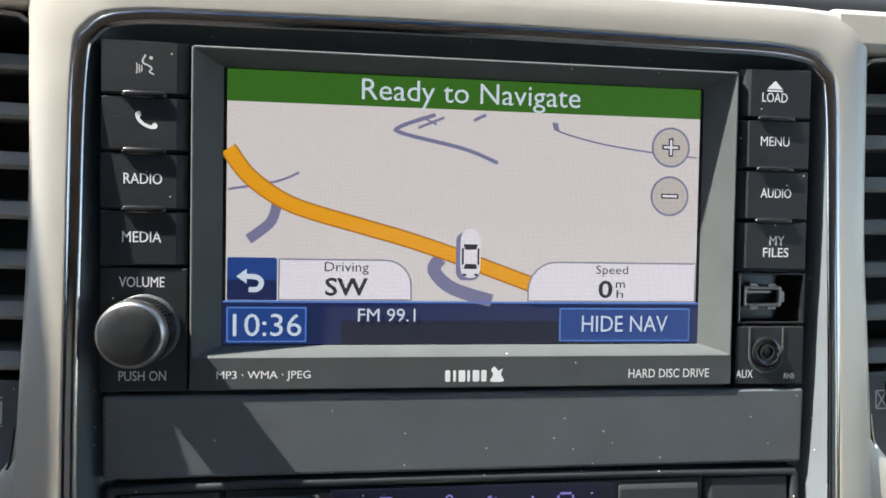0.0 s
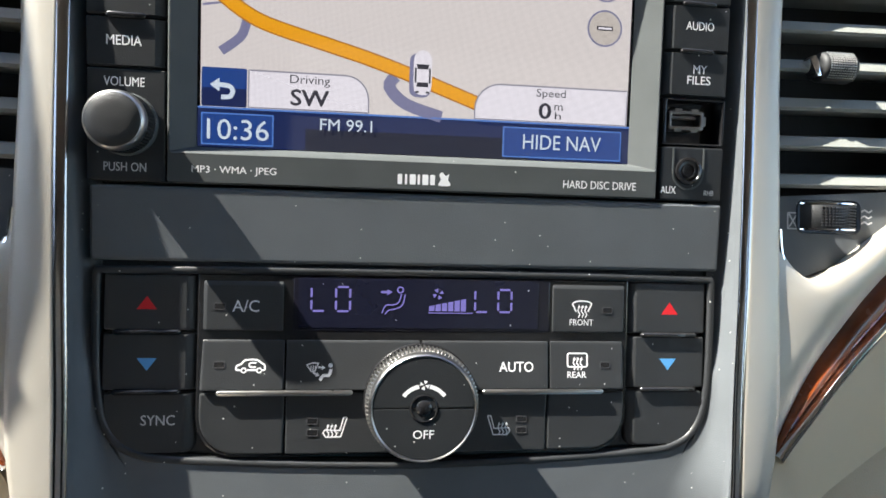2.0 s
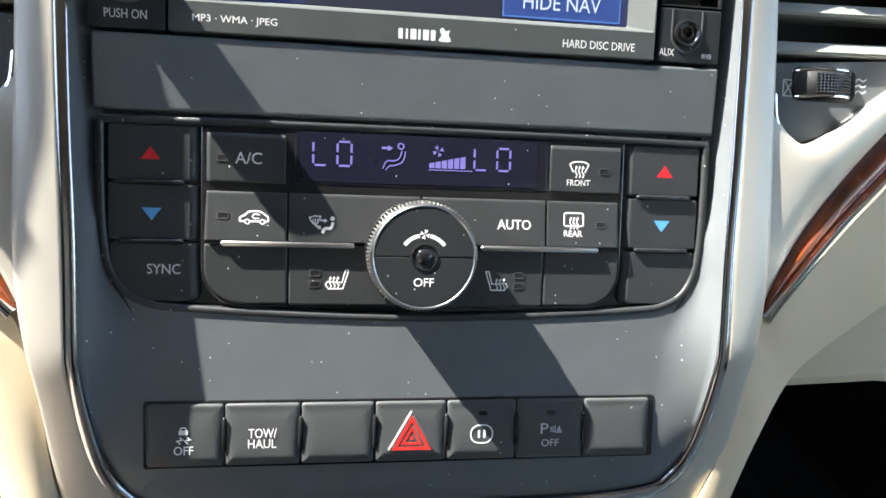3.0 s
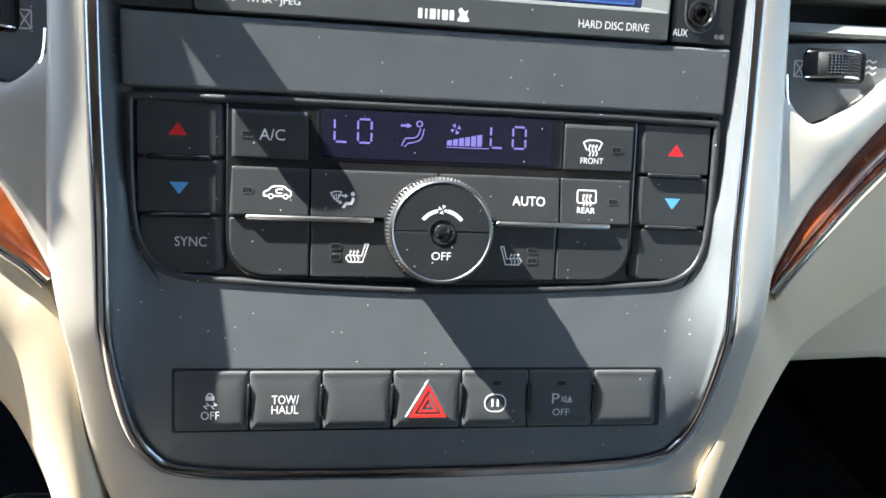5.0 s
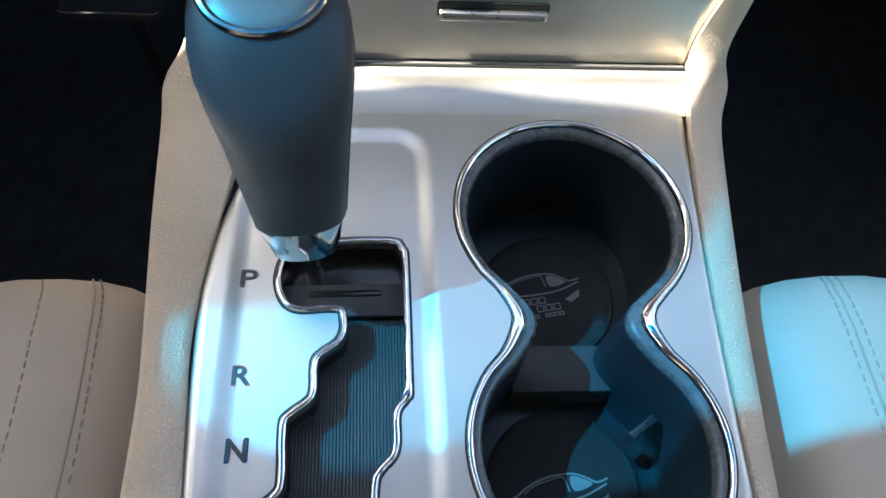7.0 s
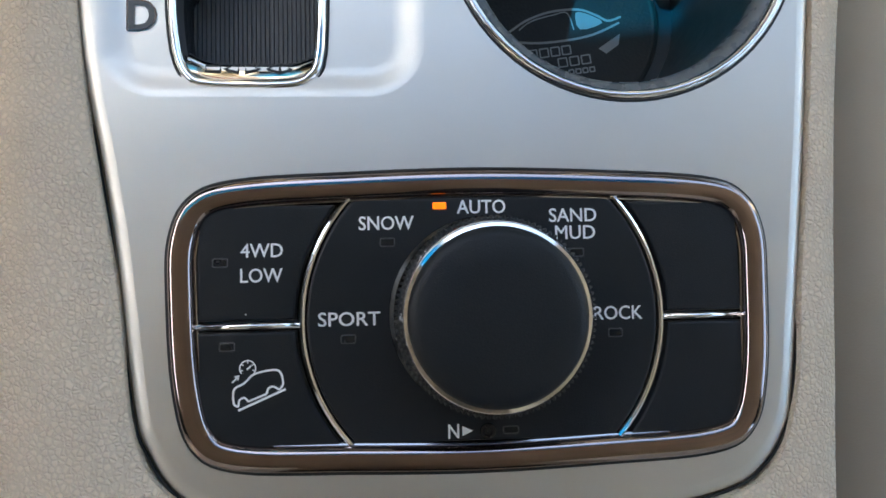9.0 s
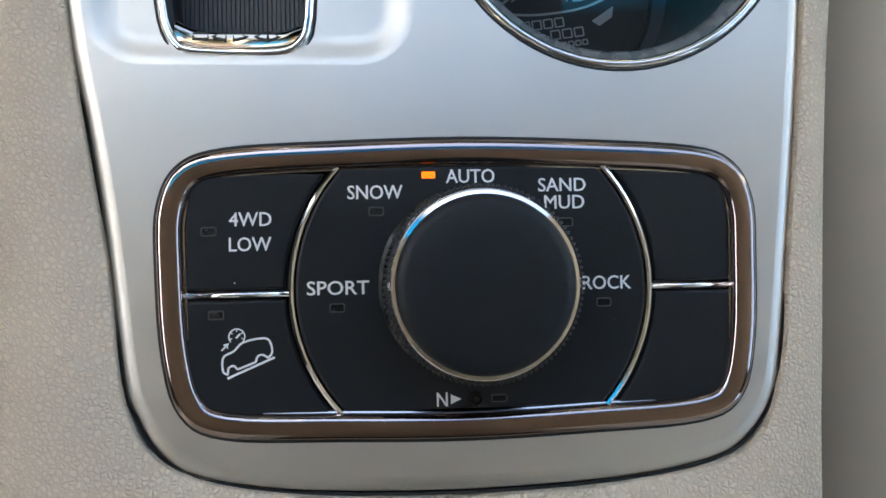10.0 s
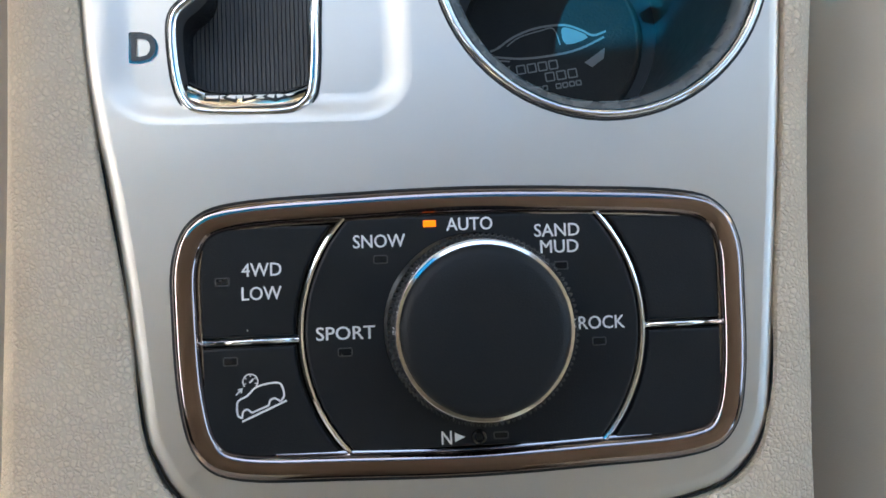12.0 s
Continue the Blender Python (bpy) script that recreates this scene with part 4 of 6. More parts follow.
VIOLET = lcd("lcd_violet", 134, 124, 214, 0.9)


def seven(bm, cx, cy, w, h, on, z=1.5):
    """Seven-bar figure; on: which of a..g are lit."""
    x0, x1, y0, y1, g = cx - w / 2, cx + w / 2, cy - h / 2, cy + h / 2, 0.5
    bars = dict(a=((x0 + g, y1), (x1 - g, y1)), b=((x1, y1 - g), (x1, cy + g)), c=((x1, cy - g), (x1, y0 + g)), d=((x0 + g, y0), (x1 - g, y0)),
                e=((x0, y0 + g), (x0, cy - g)), f=((x0, cy + g), (x0, y1 - g)), g=((x0 + g, cy), (x1 - g, cy)))
    for s in on:
        band(bm, bars[s], 0.72, z)
    return bm


part("display_figure", seven(B(), -34.3, 42.9, 4.6, 8.0, "def"), VIOLET, disp)
part("display_figure", seven(B(), -26.3, 42.9, 4.6, 8.0, "abcdef"), VIOLET, disp)
part("display_figure", seven(B(), 20.4, 42.9, 4.6, 7.6, "def"), VIOLET, disp)
part("display_figure", seven(B(), 28.4, 42.9, 4.6, 7.6, "abcdef"), VIOLET, disp)
bm = B()
for k in range(6):
    x = 2.4 + 2.15 * k
    patch(bm, [(x, 39.2), (x + 1.8, 39.2), (x + 1.8, 41.2 + 0.45 * k), (x, 40.9 + 0.45 * k)], 1.5)
band(bm, [(2.2, 38.6), (17.4, 38.6)], 0.35, 1.5)
for k in range(4):
    a = radians(20 + 90 * k)
    patch(bm, [(5.4 + 0.3 * math.cos(a), 45.0 + 0.3 * math.sin(a)), (5.4 + 1.9 * math.cos(a - 0.35), 45.0 + 1.9 * math.sin(a - 0.35)), (5.4 + 1.9 * math.cos(a + 0.45), 45.0 + 1.9 * math.sin(a + 0.45))], 1.5)
part("fan_bars", bm, VIOLET, disp)
bm = B()
band(bm, circle(-7.4, 46.2, 0.95, 14), 0.5, 1.5, closed=True)
band(bm, smooth([(-7.0, 44.8), (-7.8, 42.2), (-9.6, 41.2), (-12.2, 41.0), (-13.4, 38.4)], 3), 0.45, 1.5)
band(bm, smooth([(-5.8, 44.6), (-6.6, 41.2), (-9.0, 39.8), (-11.2, 39.4), (-12.4, 38.0)], 3), 0.45, 1.5)
band(bm, [(-13.9, 45.4), (-11.6, 45.4)], 0.8, 1.5)
patch(bm, [(-11.8, 44.4), (-9.9, 45.4), (-11.8, 46.4)], 1.5)
part("airflow_figure", bm, VIOLET, disp)

# fan knob
KF = (0.0, 9.6)
fan = part("fan_knob", lathe(B(), [(19.0, 1.4), (19.0, 3.0), (18.6, 3.6), (17.0, 4.0)], *KF), GLOSS_BLACK, clim, "round fan knob with a knurled skirt and chrome ring")
part("knurled_skirt", knurl(B(), 17.6, 18.5, 3.0, 10.6, 84, *KF), SATIN, fan)
part("chrome_ring", lathe(B(), [(17.4, 9.8), (17.6, 10.8), (17.55, 13.2), (17.2, 14.4), (16.7, 14.9), (16.3, 14.6), (16.1, 13.0)], *KF, 96, True, False), SATIN, fan)
bm = B()
for sg in (1, -1):
    half = [(KF[0] + 16.2 * math.cos(a), KF[1] + sg * 0.12 + sg * 16.2 * math.sin(a)) for a in [math.pi * i / 32 for i in range(33)]]
    half = half if sg > 0 else half[::-1]
    slab(bm, half, 11, 14.7, 0.3)
face = part("face", bm, BUTTON, fan)
part("button_ring", lathe(B(), [(4.6, 14.2), (4.6, 14.8), (4.1, 15.0), (3.2, 13.9)], *KF, 40), GLOSS_BLACK, fan)
part("centre_button", lathe(B(), [(2.6, 13.5), (2.6, 14.7), (2.1, 15.2), (1.2, 15.4), (0.3, 15.45)], *KF, 32), GLOSS_BLACK, fan)
text(fan, "OFF", 0.0, 1.4, 14.7, 6.6, 2.7)
bm = B()
for a0, a1, w0, w1 in ((38, 78, 0.7, 2.0), (102, 142, 0.7, 2.0)):
    arc = [radians(a0 + (a1 - a0) * i / 10) for i in range(11)]
    band(bm, [(KF[0] + 8.3 * math.cos(a), KF[1] - 1.2 + 8.3 * math.sin(a)) for a in arc], 1.25, 14.7)
for k in range(4):
    a = radians(65 + 90 * k)
    c = (KF[0], KF[1] + 7.4)
    patch(bm, [(c[0] + 0.2 * math.cos(a), c[1] + 0.2 * math.sin(a)), (c[0] + 1.6 * math.cos(a - 0.3), c[1] + 1.6 * math.sin(a - 0.3)), (c[0] + 1.6 * math.cos(a + 0.55), c[1] + 1.6 * math.sin(a + 0.55))], 14.7)
part("fan_mark", bm, INK, fan)

# ---- switch row ----
row = thing("switch_row", "row of seven black rocker switches under the climate panel", "switch bank", MA)
part("housing", slab(B(), rrect(-90.4, -63.6, 88.0, -40.6, 1.0), -4, 1.5, 0.3), GLOSS_BLACK, row)
sw = []
for k in range(7):
    x0 = -89.2 + 25.05 * k
    bm = B()
    lo = rrect(x0, -62.6, x0 + 24.55, -41.6, 1.0, 3)
    levels = [at(lo, -3), at(lo, 1.9)]
    for d, z in ((0.25, 2.3), (0.7, 2.5)):
        levels.append(at(inset(lo, d), z))
    cx = x0 + 12.3
    for f, z in ((0.93, 2.72), (0.7, 2.92), (0.4, 2.98), (0.05, 3.0)):
        levels.append([(cx + (p[0] - cx) * (0.3 + 0.7 * f), -52.1 + (p[1] + 52.1) * f, z - 0.035 * (p[1] + 52.1) * f) for p in inset(lo, 0.7)])
    loft(bm, levels)
    sw.append(part("switch", bm, SWITCH, row, angle=40))
for k in range(6):
    x = -64.4 + 25.05 * k
    part("rib", pill(B(), x, -58.0, x, -46.0, 1.9, 0.85, 1.5), GLOSS_BLACK, row)
text(sw[0], "OFF", -77.2, -56.9, 3.16, 6.2, 2.9)
bm = patch(B(), rrect(-78.8, -51.6, -75.8, -50.0, 0.4, 3), 3.17)
band(bm, [(-78.3, -50.0), (-77.9, -49.2), (-76.7, -49.2), (-76.3, -50.0)], 0.45, 3.17)
for x in (-78.4, -76.0):
    band(bm, [(x, -52.4), (x + 0.9, -53.2), (x - 0.9, -53.6), (x + 0.2, -54.6)], 0.45, 3.17)
part("skid_mark", bm, INK, sw[0])
text(sw[1], "TOW/", -51.8, -51.5, 3.17, 9.2, 3.2)
text(sw[1], "HAUL", -51.9, -55.1, 3.16, 9.2, 3.0)
haz = part("hazard_lens", slab(B(), tri(-1.5, -51.6, 16.6, 14.6), 1, 3.3, 0.5), PANEL, sw[3], "raised triangular hazard switch")
bm = B()
for w, t0, cy in ((12.0, 1.15, -52.6), (6.2, 0.8, -53.45)):
    band(bm, tri(-1.4, cy, w, w * 0.88), t0, 3.3, 0.15, True)
patch(bm, tri(-1.4, -54.0, 1.7, 1.5), 3.3, 0.15)
part("hazard_mark", bm, HAZARD, haz, "red hazard triangle")
# highlight along the left edge, drawn as a white line
part("painted_glint", band(B(), [(-9.4, -58.2), (-1.8, -44.8)], 0.7, 3.3, 0.1), INK, haz)
bm = band(B(), rrect(19.4, -56.6, 27.2, -50.2, 3.0, 6), 0.5, 3.17, closed=True)
patch(bm, rrect(21.9, -54.8, 22.7, -52.0, 0.1, 2), 3.17)
patch(bm, rrect(23.9, -54.8, 24.7, -52.0, 0.1, 2), 3.17)
part("outlet_mark", bm, INK, sw[4])
lens(sw[4], 23.6, -46.0, 2.9, 3.0, 1.6)
lens(sw[5], 48.4, -46.2, 2.9, 3.0, 1.6)
text(sw[5], "P", 46.2, -51.9, 3.17, 2.8, 3.8, GREY_INK)
bm = B()
for k in range(3):
    c = 48.3 + 0.75 * k
    band(bm, [(c + 0.35 * math.cos(a), -52.2 + (0.9 + 0.25 * k) * math.sin(a)) for a in [radians(-70 + 14 * i) for i in range(11)]], 0.35, 3.17)
patch(bm, tri(51.6, -51.9, 1.8, 2.0), 3.17)
band(bm, [(50.4, -53.3), (52.6, -53.3)], 0.4, 3.17)
part("park_aid_mark", bm, GREY_INK, sw[5])
text(sw[5], "OFF", 48.4, -57.1, 3.16, 6.4, 2.6, GREY_INK)

# ---- air vents ----


def vent(sx):
    v = thing("air_vent", "dashboard air vent with horizontal slats, a knurled slider and a thumbwheel", "air vent", MA, "dashboard air vents")
    X = lambda a: sx * a
    outline = smooth([(126.0, 178), (128.5, 183.2), (135, 185), (170, 186.5), (215, 188), (222, 184), (222, 110), (205, 88), (166, 66), (151, 55.8), (140, 51.2), (133, 53.8), (128.2, 59.5), (126.6, 70), (125.4, 128)], 4, True)
    loop = [(X(p[0]), p[1]) for p in outline]
    bm = B()
    loft(bm, [at(loop, 4), at(inset(loop, 1.0), 3), at(inset(loop, 2.5), -40)], False, True)
    part("housing", bm, DARK, v)
    low = smooth([(126.6, 70), (128.0, 60), (133.2, 53.6), (140, 51.2), (151, 55.6), (166, 66), (205, 90)], 5)
    part("chrome_trim", tube(B(), [(X(p[0]), p[1], 5.0) for p in low], 1.0, 1.0, 8), CHROME, v)
    up = smooth([(125.4, 128), (125.8, 176), (128.2, 182.8), (135, 184.6), (170, 186), (215, 187.5)], 4)
    part("edge", tube(B(), [(X(p[0]), p[1], 4.6) for p in up], 0.7, 0.8, 6), SILVER, v)
    for k in range(7):
        y = 172.0 - 14.0 * k
        bm = B()
        prof = [(y + 3.0, -3.0), (y + 2.2, 0.2), (y - 1.6, 2.6), (y - 2.6, 2.0), (y - 2.8, 0.6), (y - 0.6, -16), (y + 3.2, -17)]
        loft(bm, [[(X(x), p[0] + (x - 126) * 0.02, p[1]) for p in prof] for x in (125.8, 170, 221)])
        part("slat", bm, SLAT, v)
    # lower blank of the vent with the thumbwheel
    bm = B()
    plate = [(126.8, 82), (128.3, 62), (133.6, 55.4), (140, 53), (151, 57), (166, 68), (203, 92), (214, 88)]
    loft(bm, [at([(X(p[0]), p[1]) for p in plate], -8), at([(X(p[0]), p[1]) for p in plate], 0.5)])
    part("blank", bm, PANEL, v)
    slot = rrect(min(X(136.5), X(162.5)), 69.0, max(X(136.5), X(162.5)), 81.4, 3.0, 5)
    part("wheel_slot", slab(B(), slot, -6, 0.9, 0.3), GLOSS_BLACK, v)
    wheel = B()
    ring_of = lambda a: (X(149 + 11.5 * math.sin(a) / math.sin(radians(60))), -5.2 + 11.4 * math.cos(a))
    loops = []
    for i in range(25):
        a = radians(-60 + 5 * i)
        x, z = ring_of(a)
        loops.append([(x, 75.2 + dy, z - (0.9 if abs(dy) > 4.2 else 0)) for dy in (-4.7, -4.1, 4.1, 4.7)])
    loft(wheel, loops, False, False, closed=False)
    wh = part("thumbwheel", wheel, DARK, v, "ribbed black thumbwheel with chrome rims", 60)
    for dy in (-4.7, 4.7):
        part("chrome_rim", tube(B(), [(lp[1][0], 75.2 + dy, lp[1][2] - 0.5) for lp in loops], 0.5, 0.7, 6), CHROME, wh)
    bm = B()
    for k in range(15):
        a = radians(-26 + 5.4 * k)
        (xa, za), (xb, zb) = ring_of(a), ring_of(a + radians(3.6))
        for j in range(7):
            y = 75.2 - 3.7 + 1.08 * j
            xm, zm = (xa + xb) / 2, (za + zb) / 2
            base = [bm.verts.new(p) for p in ((xa, y, za), (xb, y, zb), (xb, y + 0.75, zb), (xa, y + 0.75, za))]
            tip = bm.verts.new((xm, y + 0.38, zm + 0.55))
            for q in range(4):
                bm.faces.new((base[q], base[(q + 1) % 4], tip))
    part("knurl", bm, GLOSS_BLACK, wh)
    part("pointer", slab(B(), rrect(min(X(140.6), X(142.4)), 72.6, max(X(140.6), X(142.4)), 77.8, 0.4, 2), 2.0, 3.8, 0.3), LED_OFF, wh)
    bm = band(B(), rrect(min(X(133.2), X(137.2)), 70.6, max(X(133.2), X(137.2)), 76.4, 0.2, 2), 0.5, 0.5, closed=True)
    band(bm, [(X(133.6), 71.0), (X(136.8), 76.0)], 0.5, 0.52)
    band(bm, [(X(133.6), 76.0), (X(136.8), 71.0)], 0.5, 0.54)
    part("shut_mark", bm, GREY_INK, v)
    bm = B()
    for k in range(3):
        band(bm, smooth([(X(162.5), 73 + 2.2 * k), (X(164), 73.8 + 2.2 * k), (X(165.5), 73 + 2.2 * k), (X(167), 73.8 + 2.2 * k)], 3), 0.6, 0.5)
    part("open_mark", bm, GREY_INK, v)
    # slider on a slat
    V0, W0, RB = 129.6, 1.6, 5.6
    barrel = lambda u, phi, r: (X(u), V0 + r * math.cos(phi), W0 + r * math.sin(phi))
    bm = B()
    loft(bm, [[barrel(u, 2 * math.pi * q / 28, r) for q in range(28)] for u, r in ((142.4, 3.4), (142.8, 4.8), (143.8, 5.5), (154.6, 5.5), (155.8, 4.9), (156.4, 3.6))])
    sl = part("slider", bm, DARK, v, "knurled silver and black vent slider", 50)
    bm = B()
    for i in range(11):
        u = 144.2 + 0.95 * i
        for q in range(13):
            p0, p1 = radians(28 + 9.2 * q), radians(28 + 9.2 * q + 6.4)
            base = [bm.verts.new(p) for p in (barrel(u, p0, 5.4), barrel(u + 0.68, p0, 5.4), barrel(u + 0.68, p1, 5.4), barrel(u, p1, 5.4))]
            tip = bm.verts.new(barrel(u + 0.34, (p0 + p1) / 2, 6.1))
            for w in range(4):
                bm.faces.new((base[w], base[(w + 1) % 4], tip))
    part("knurl", bm, METAL, sl, "fine silver knurl")
    part("chrome_tip", slab(B(), [(X(p[0]), p[1]) for p in ((137.2, 131.4), (140.2, 125.2), (142, 125.6), (141.6, 130), (139.6, 133.2))][::sx], 0, 5.4, 0.8), CHROME, sl)
    return v


vent(1)
vent(-1)


def wood_trim(sx, top, low):
    w = thing("wood_trim", "glossy burl wood dashboard inlay with a chrome lower edge", "wood trim", MA, "wood inlays")
    bm = B()
    a, b = smooth(top, 5), smooth(low, 5)
    cols = []
    for f, z in ((0, 0.5), (0.08, 2.6), (0.3, 4.4), (0.55, 5.0), (0.8, 4.4), (1.0, 2.2)):
        cols.append([(sx * (p[0] * (1 - f) + q[0] * f), p[1] * (1 - f) + q[1] * f, z) for p, q in zip(a, b)])
    loft(bm, cols, False, False, closed=False)
    part("inlay", bm, WOOD, w)
    bm = B()
    cols = []
    for f, z in ((-0.8, 2.0), (-0.6, 4.8), (0.0, 6.4), (1.0, 6.8), (3.0, 6.0), (4.4, 4.2), (4.9, 1.8), (4.9, -5)):
        cols.append([(sx * (p[0] + 0.62 * f), p[1] - 0.78 * f, z) for p in b])
    loft(bm, cols, False, False, closed=False)
    part("chrome_strip", bm, CHROME, w)
    return w


wood_trim(1, [(127.6, -9.5), (134, 5), (143, 20.5), (155, 36), (166, 49), (200, 83)], [(127.8, -11.0), (133, -4), (139.5, 3.8), (153, 20), (166, 34), (200, 68)])
wood_trim(-1, [(127.4, -7), (131, 3), (139, 18), (151, 31), (166, 43), (200, 66)], [(127.4, -10.0), (133, -4.5), (140, 0.5), (152, 10), (166, 21), (200, 46)])

# ---- leather: knee pads and console sides ----


def aw(u, v, w):
    """Stack frame to world, in millimetres."""
    return (u, 47.43 + 0.3251 * v - 0.9457 * w, 594.84 + 0.9457 * v + 0.3251 * w)


# leather sides that run down the stack and back along the console
R_IN = [aw(215.5, 76.7, 1.3), aw(168.0, 31.5, 2.3), aw(152.5, 15.7, 3.1), aw(140.0, 0.5, 4.0), aw(131.4, -8.2, 4.5), aw(125.1, -15.5, 3.5), aw(118.7, -35.7, 4.5), aw(115.2, -64.5, 0.6), aw(108.1, -89.8, -2.7), (101.8, 13.5, 468), (92.4, 7, 435), (91.8, 4, 414), (91, -14, 404), (85.5, -50, 400.5), (78, -114, 399.5), (70.5, -211, 399.5), (65.5, -262, 399.5), (62.5, -292, 399.5), (52, -312, 399.5), (20, -319, 399.5), (-20, -321, 399.5)]
R_OUT = [aw(232.6, 18.4, -9.2), aw(183.4, -13.7, -8.6), aw(170.6, -22.4, -8.5), aw(160.2, -29.1, -7.7), aw(151.7, -36.1, -7.0), aw(144.4, -44.0, -4.7), aw(136.6, -55.9, -2.6), aw(126.6, -80.0, -3.8), aw(117.6, -106.6, -5.7), (113, 12, 450), (109, 5, 424), (111, -6, 408), (107.5, -20, 400), (103, -48, 397), (92, -116, 396), (82, -190, 396), (78.5, -240, 396), (76, -300, 396), (74, -340, 396), (60, -380, 396), (-20, -400, 396)]
L_IN = [aw(-217, 47, 0), aw(-169.5, 16.5, 0), aw(-155, 4.5, 0), aw(-142.8, -4, 0), aw(-134.5, -10, 0), aw(-128.2, -16, 1), aw(-122.6, -40, 1), aw(-118.8, -67, -1), aw(-115.5, -90, -4)] + [(-111.6, 12, 470), (-106.6, 3, 430), (-105, -4, 412), (-110, -30, 402), (-116, -70, 400.5), (-121, -118, 399.5), (-118.7, -160, 399.5), (-114, -212, 399.5), (-106.2, -260, 399.5), (-102, -296, 399.5), (-90, -312, 399.5), (-60, -319, 399.5), (-20, -321, 399.5)]
L_OUT = [aw(-229.7, -42.3, -3.3), aw(-187.1, -42.0, -2.3), aw(-175.6, -41.9, -2.0), aw(-166.0, -42.8, -1.8), aw(-158.3, -44.7, -1.6), aw(-151.6, -49.9, -3.2), aw(-143.9, -62.0, -4.9), aw(-135.4, -86.7, -7.4), aw(-130.6, -110.1, -6.8), (-128, 8, 450), (-138, 4, 424), (-146, -6, 408), (-146, -25, 402), (-144, -70, 398), (-140, -120, 396), (-138, -150, 396), (-138, -215, 396), (-139, -260, 396), (-140, -300, 396), (-140, -345, 396), (-90, -385, 396), (-20, -400, 396)]


def cw(p):
    """Points of the flat console follow its slight tilt."""
    return tuple(MC @ Vector((p[0] / M1, p[1] / M1, p[2] / M1 - 0.40)) * M1) if p[2] < 409 else p


def side_strip(sx, ins, outs, label):
    secs = []
    ins, outs = [cw(p) for p in ins], [cw(p) for p in outs]
    for k, (p, q) in enumerate(zip(ins, outs)):
        p, q = Vector(p), Vector(q)
        flat_part = min(1.0, max(0.0, (k - 8) / 4))
        up = (Vector((0, -0.95, 0.3)) * (1 - flat_part) + Vector((0, 0, 1)) * flat_part).normalized()
        away = (Vector((sx * 0.12, 0.95, 0.10)) * (1 - flat_part) + Vector((sx * 0.12, 0, -1.0)) * flat_part).normalized()
        c = (1.8, 1.7, 1.5, 1.2, 0.9, 0.7, 0.7, 0.8)[min(k, 7)] if sx < 0 else (0.4, 0.4, 0.4, 0.4, 0.4, 0.35, 0.35, 0.3, 0.25, 0.25, 0.25, 0.25, 0.4)[min(k, 12)]
        secs.append([tuple(p - up * 5), tuple(p + up * 0.5), tuple(p * 0.85 + q * 0.15 + up * 3.4 * c), tuple(p * 0.5 + q * 0.5 + up * 5.0 * c), tuple(p * 0.15 + q * 0.85 + up * 3.0 * c),
                     tuple(q - up * 2), tuple(q + away * 14 - up * 2), tuple(q + away * 170)])
    lines = [smooth([s[i] for s in secs], 5) for i in range(len(secs[0]))]
    for name, a, b, material in (("knee_pad", 0, 51, PAD), ("side_panel", 50, None, LEATHER)):
        bm = B()
        loft(bm, [line[a:b] for line in lines], False, False, closed=False)
        part(name, bm, material, console, label, 60)


console = thing("center_console", "cream leather knee pads and console sides below the dashboard", "center console", I4)


side_strip(1, R_IN, R_OUT, "cream leather on the passenger side")
side_strip(-1, L_IN, L_OUT, "cream leather on the driver side")

# lower dashboard on the passenger side, behind the knee pad
lower_dash = [(148, -40), (156, -30), (168, -22), (182, -12), (200, 2), (262, 40), (262, -40), (200, -43), (162, -44.5), (152, -44.5)]
solid("glove_box", slab(B(), smooth(lower_dash, 3, True), -70, -19, 4.0), VINYL, MA, "tan vinyl glove box front behind the cream knee pad", "glove box", angle=60)

# ---- drawer under the stack ----
drawer = thing("storage_drawer", "satin silver pull-out drawer front below the centre stack", "drawer", MD)
bow_line = smooth([(0, 7.6), (4, 8.0), (9, 8.5), (16, 9.2), (26, 10.3), (40, 12.3), (55, 14.4), (75, 17.2), (93, 19.8)], 4)
DRAWER_UP, DRAWER_IN = [p[0] for p in bow_line], [p[1] for p in bow_line]
bm = B()
cols = []
for f in [i / 22 for i in range(23)]:
    y = 0.6 + 91.6 * f
    xl, xr = -104.6 - 11.6 * f, float(np.interp(f, (0, 0.2, 0.33, 0.6, 1.0), (92.6, 93.6, 96.6, 104.6, 111.6)))
    bow = -float(np.interp(y, DRAWER_UP, DRAWER_IN))
    hollow = -0.35 * math.exp(-((f - 0.32) / 0.15) ** 2)
    cols.append([(xl + (xr - xl) * g, y, (bow + hollow * math.sin(math.pi * min(1, max(0, (g - 0.10) / 0.80))) ** 0.6) if 0 < g < 1 else bow - 2.4) for g in [0, 0.006] + [0.03 + 0.94 * i / 24 for i in range(25)] + [0.994, 1]])
cols = [[(p[0], p[1], -34) for p in cols[0]]] + [[(p[0], p[1] - 0.6, p[2] - 1.4) for p in cols[0]]] + cols + [[(p[0], p[1] + 0.5, p[2] - 1.4) for p in cols[-1]]] + [[(p[0], p[1] + 0.5, -34) for p in cols[-1]]]
loft(bm, cols, False, False, closed=False)
front = part("front", bm, DRAWER, drawer, angle=50)
part("handle_recess", slab(B(), rrect(-28.6, 21.8, 20.6, 30.6, 1.4), -18, -10.2, 0.3), DARK, drawer)
part("handle", slab(B(), rrect(-28.0, 22.4, 20.0, 27.4, 1.2), -16, -7.2, 1.6), METAL, drawer, "slim satin metal drawer handle")

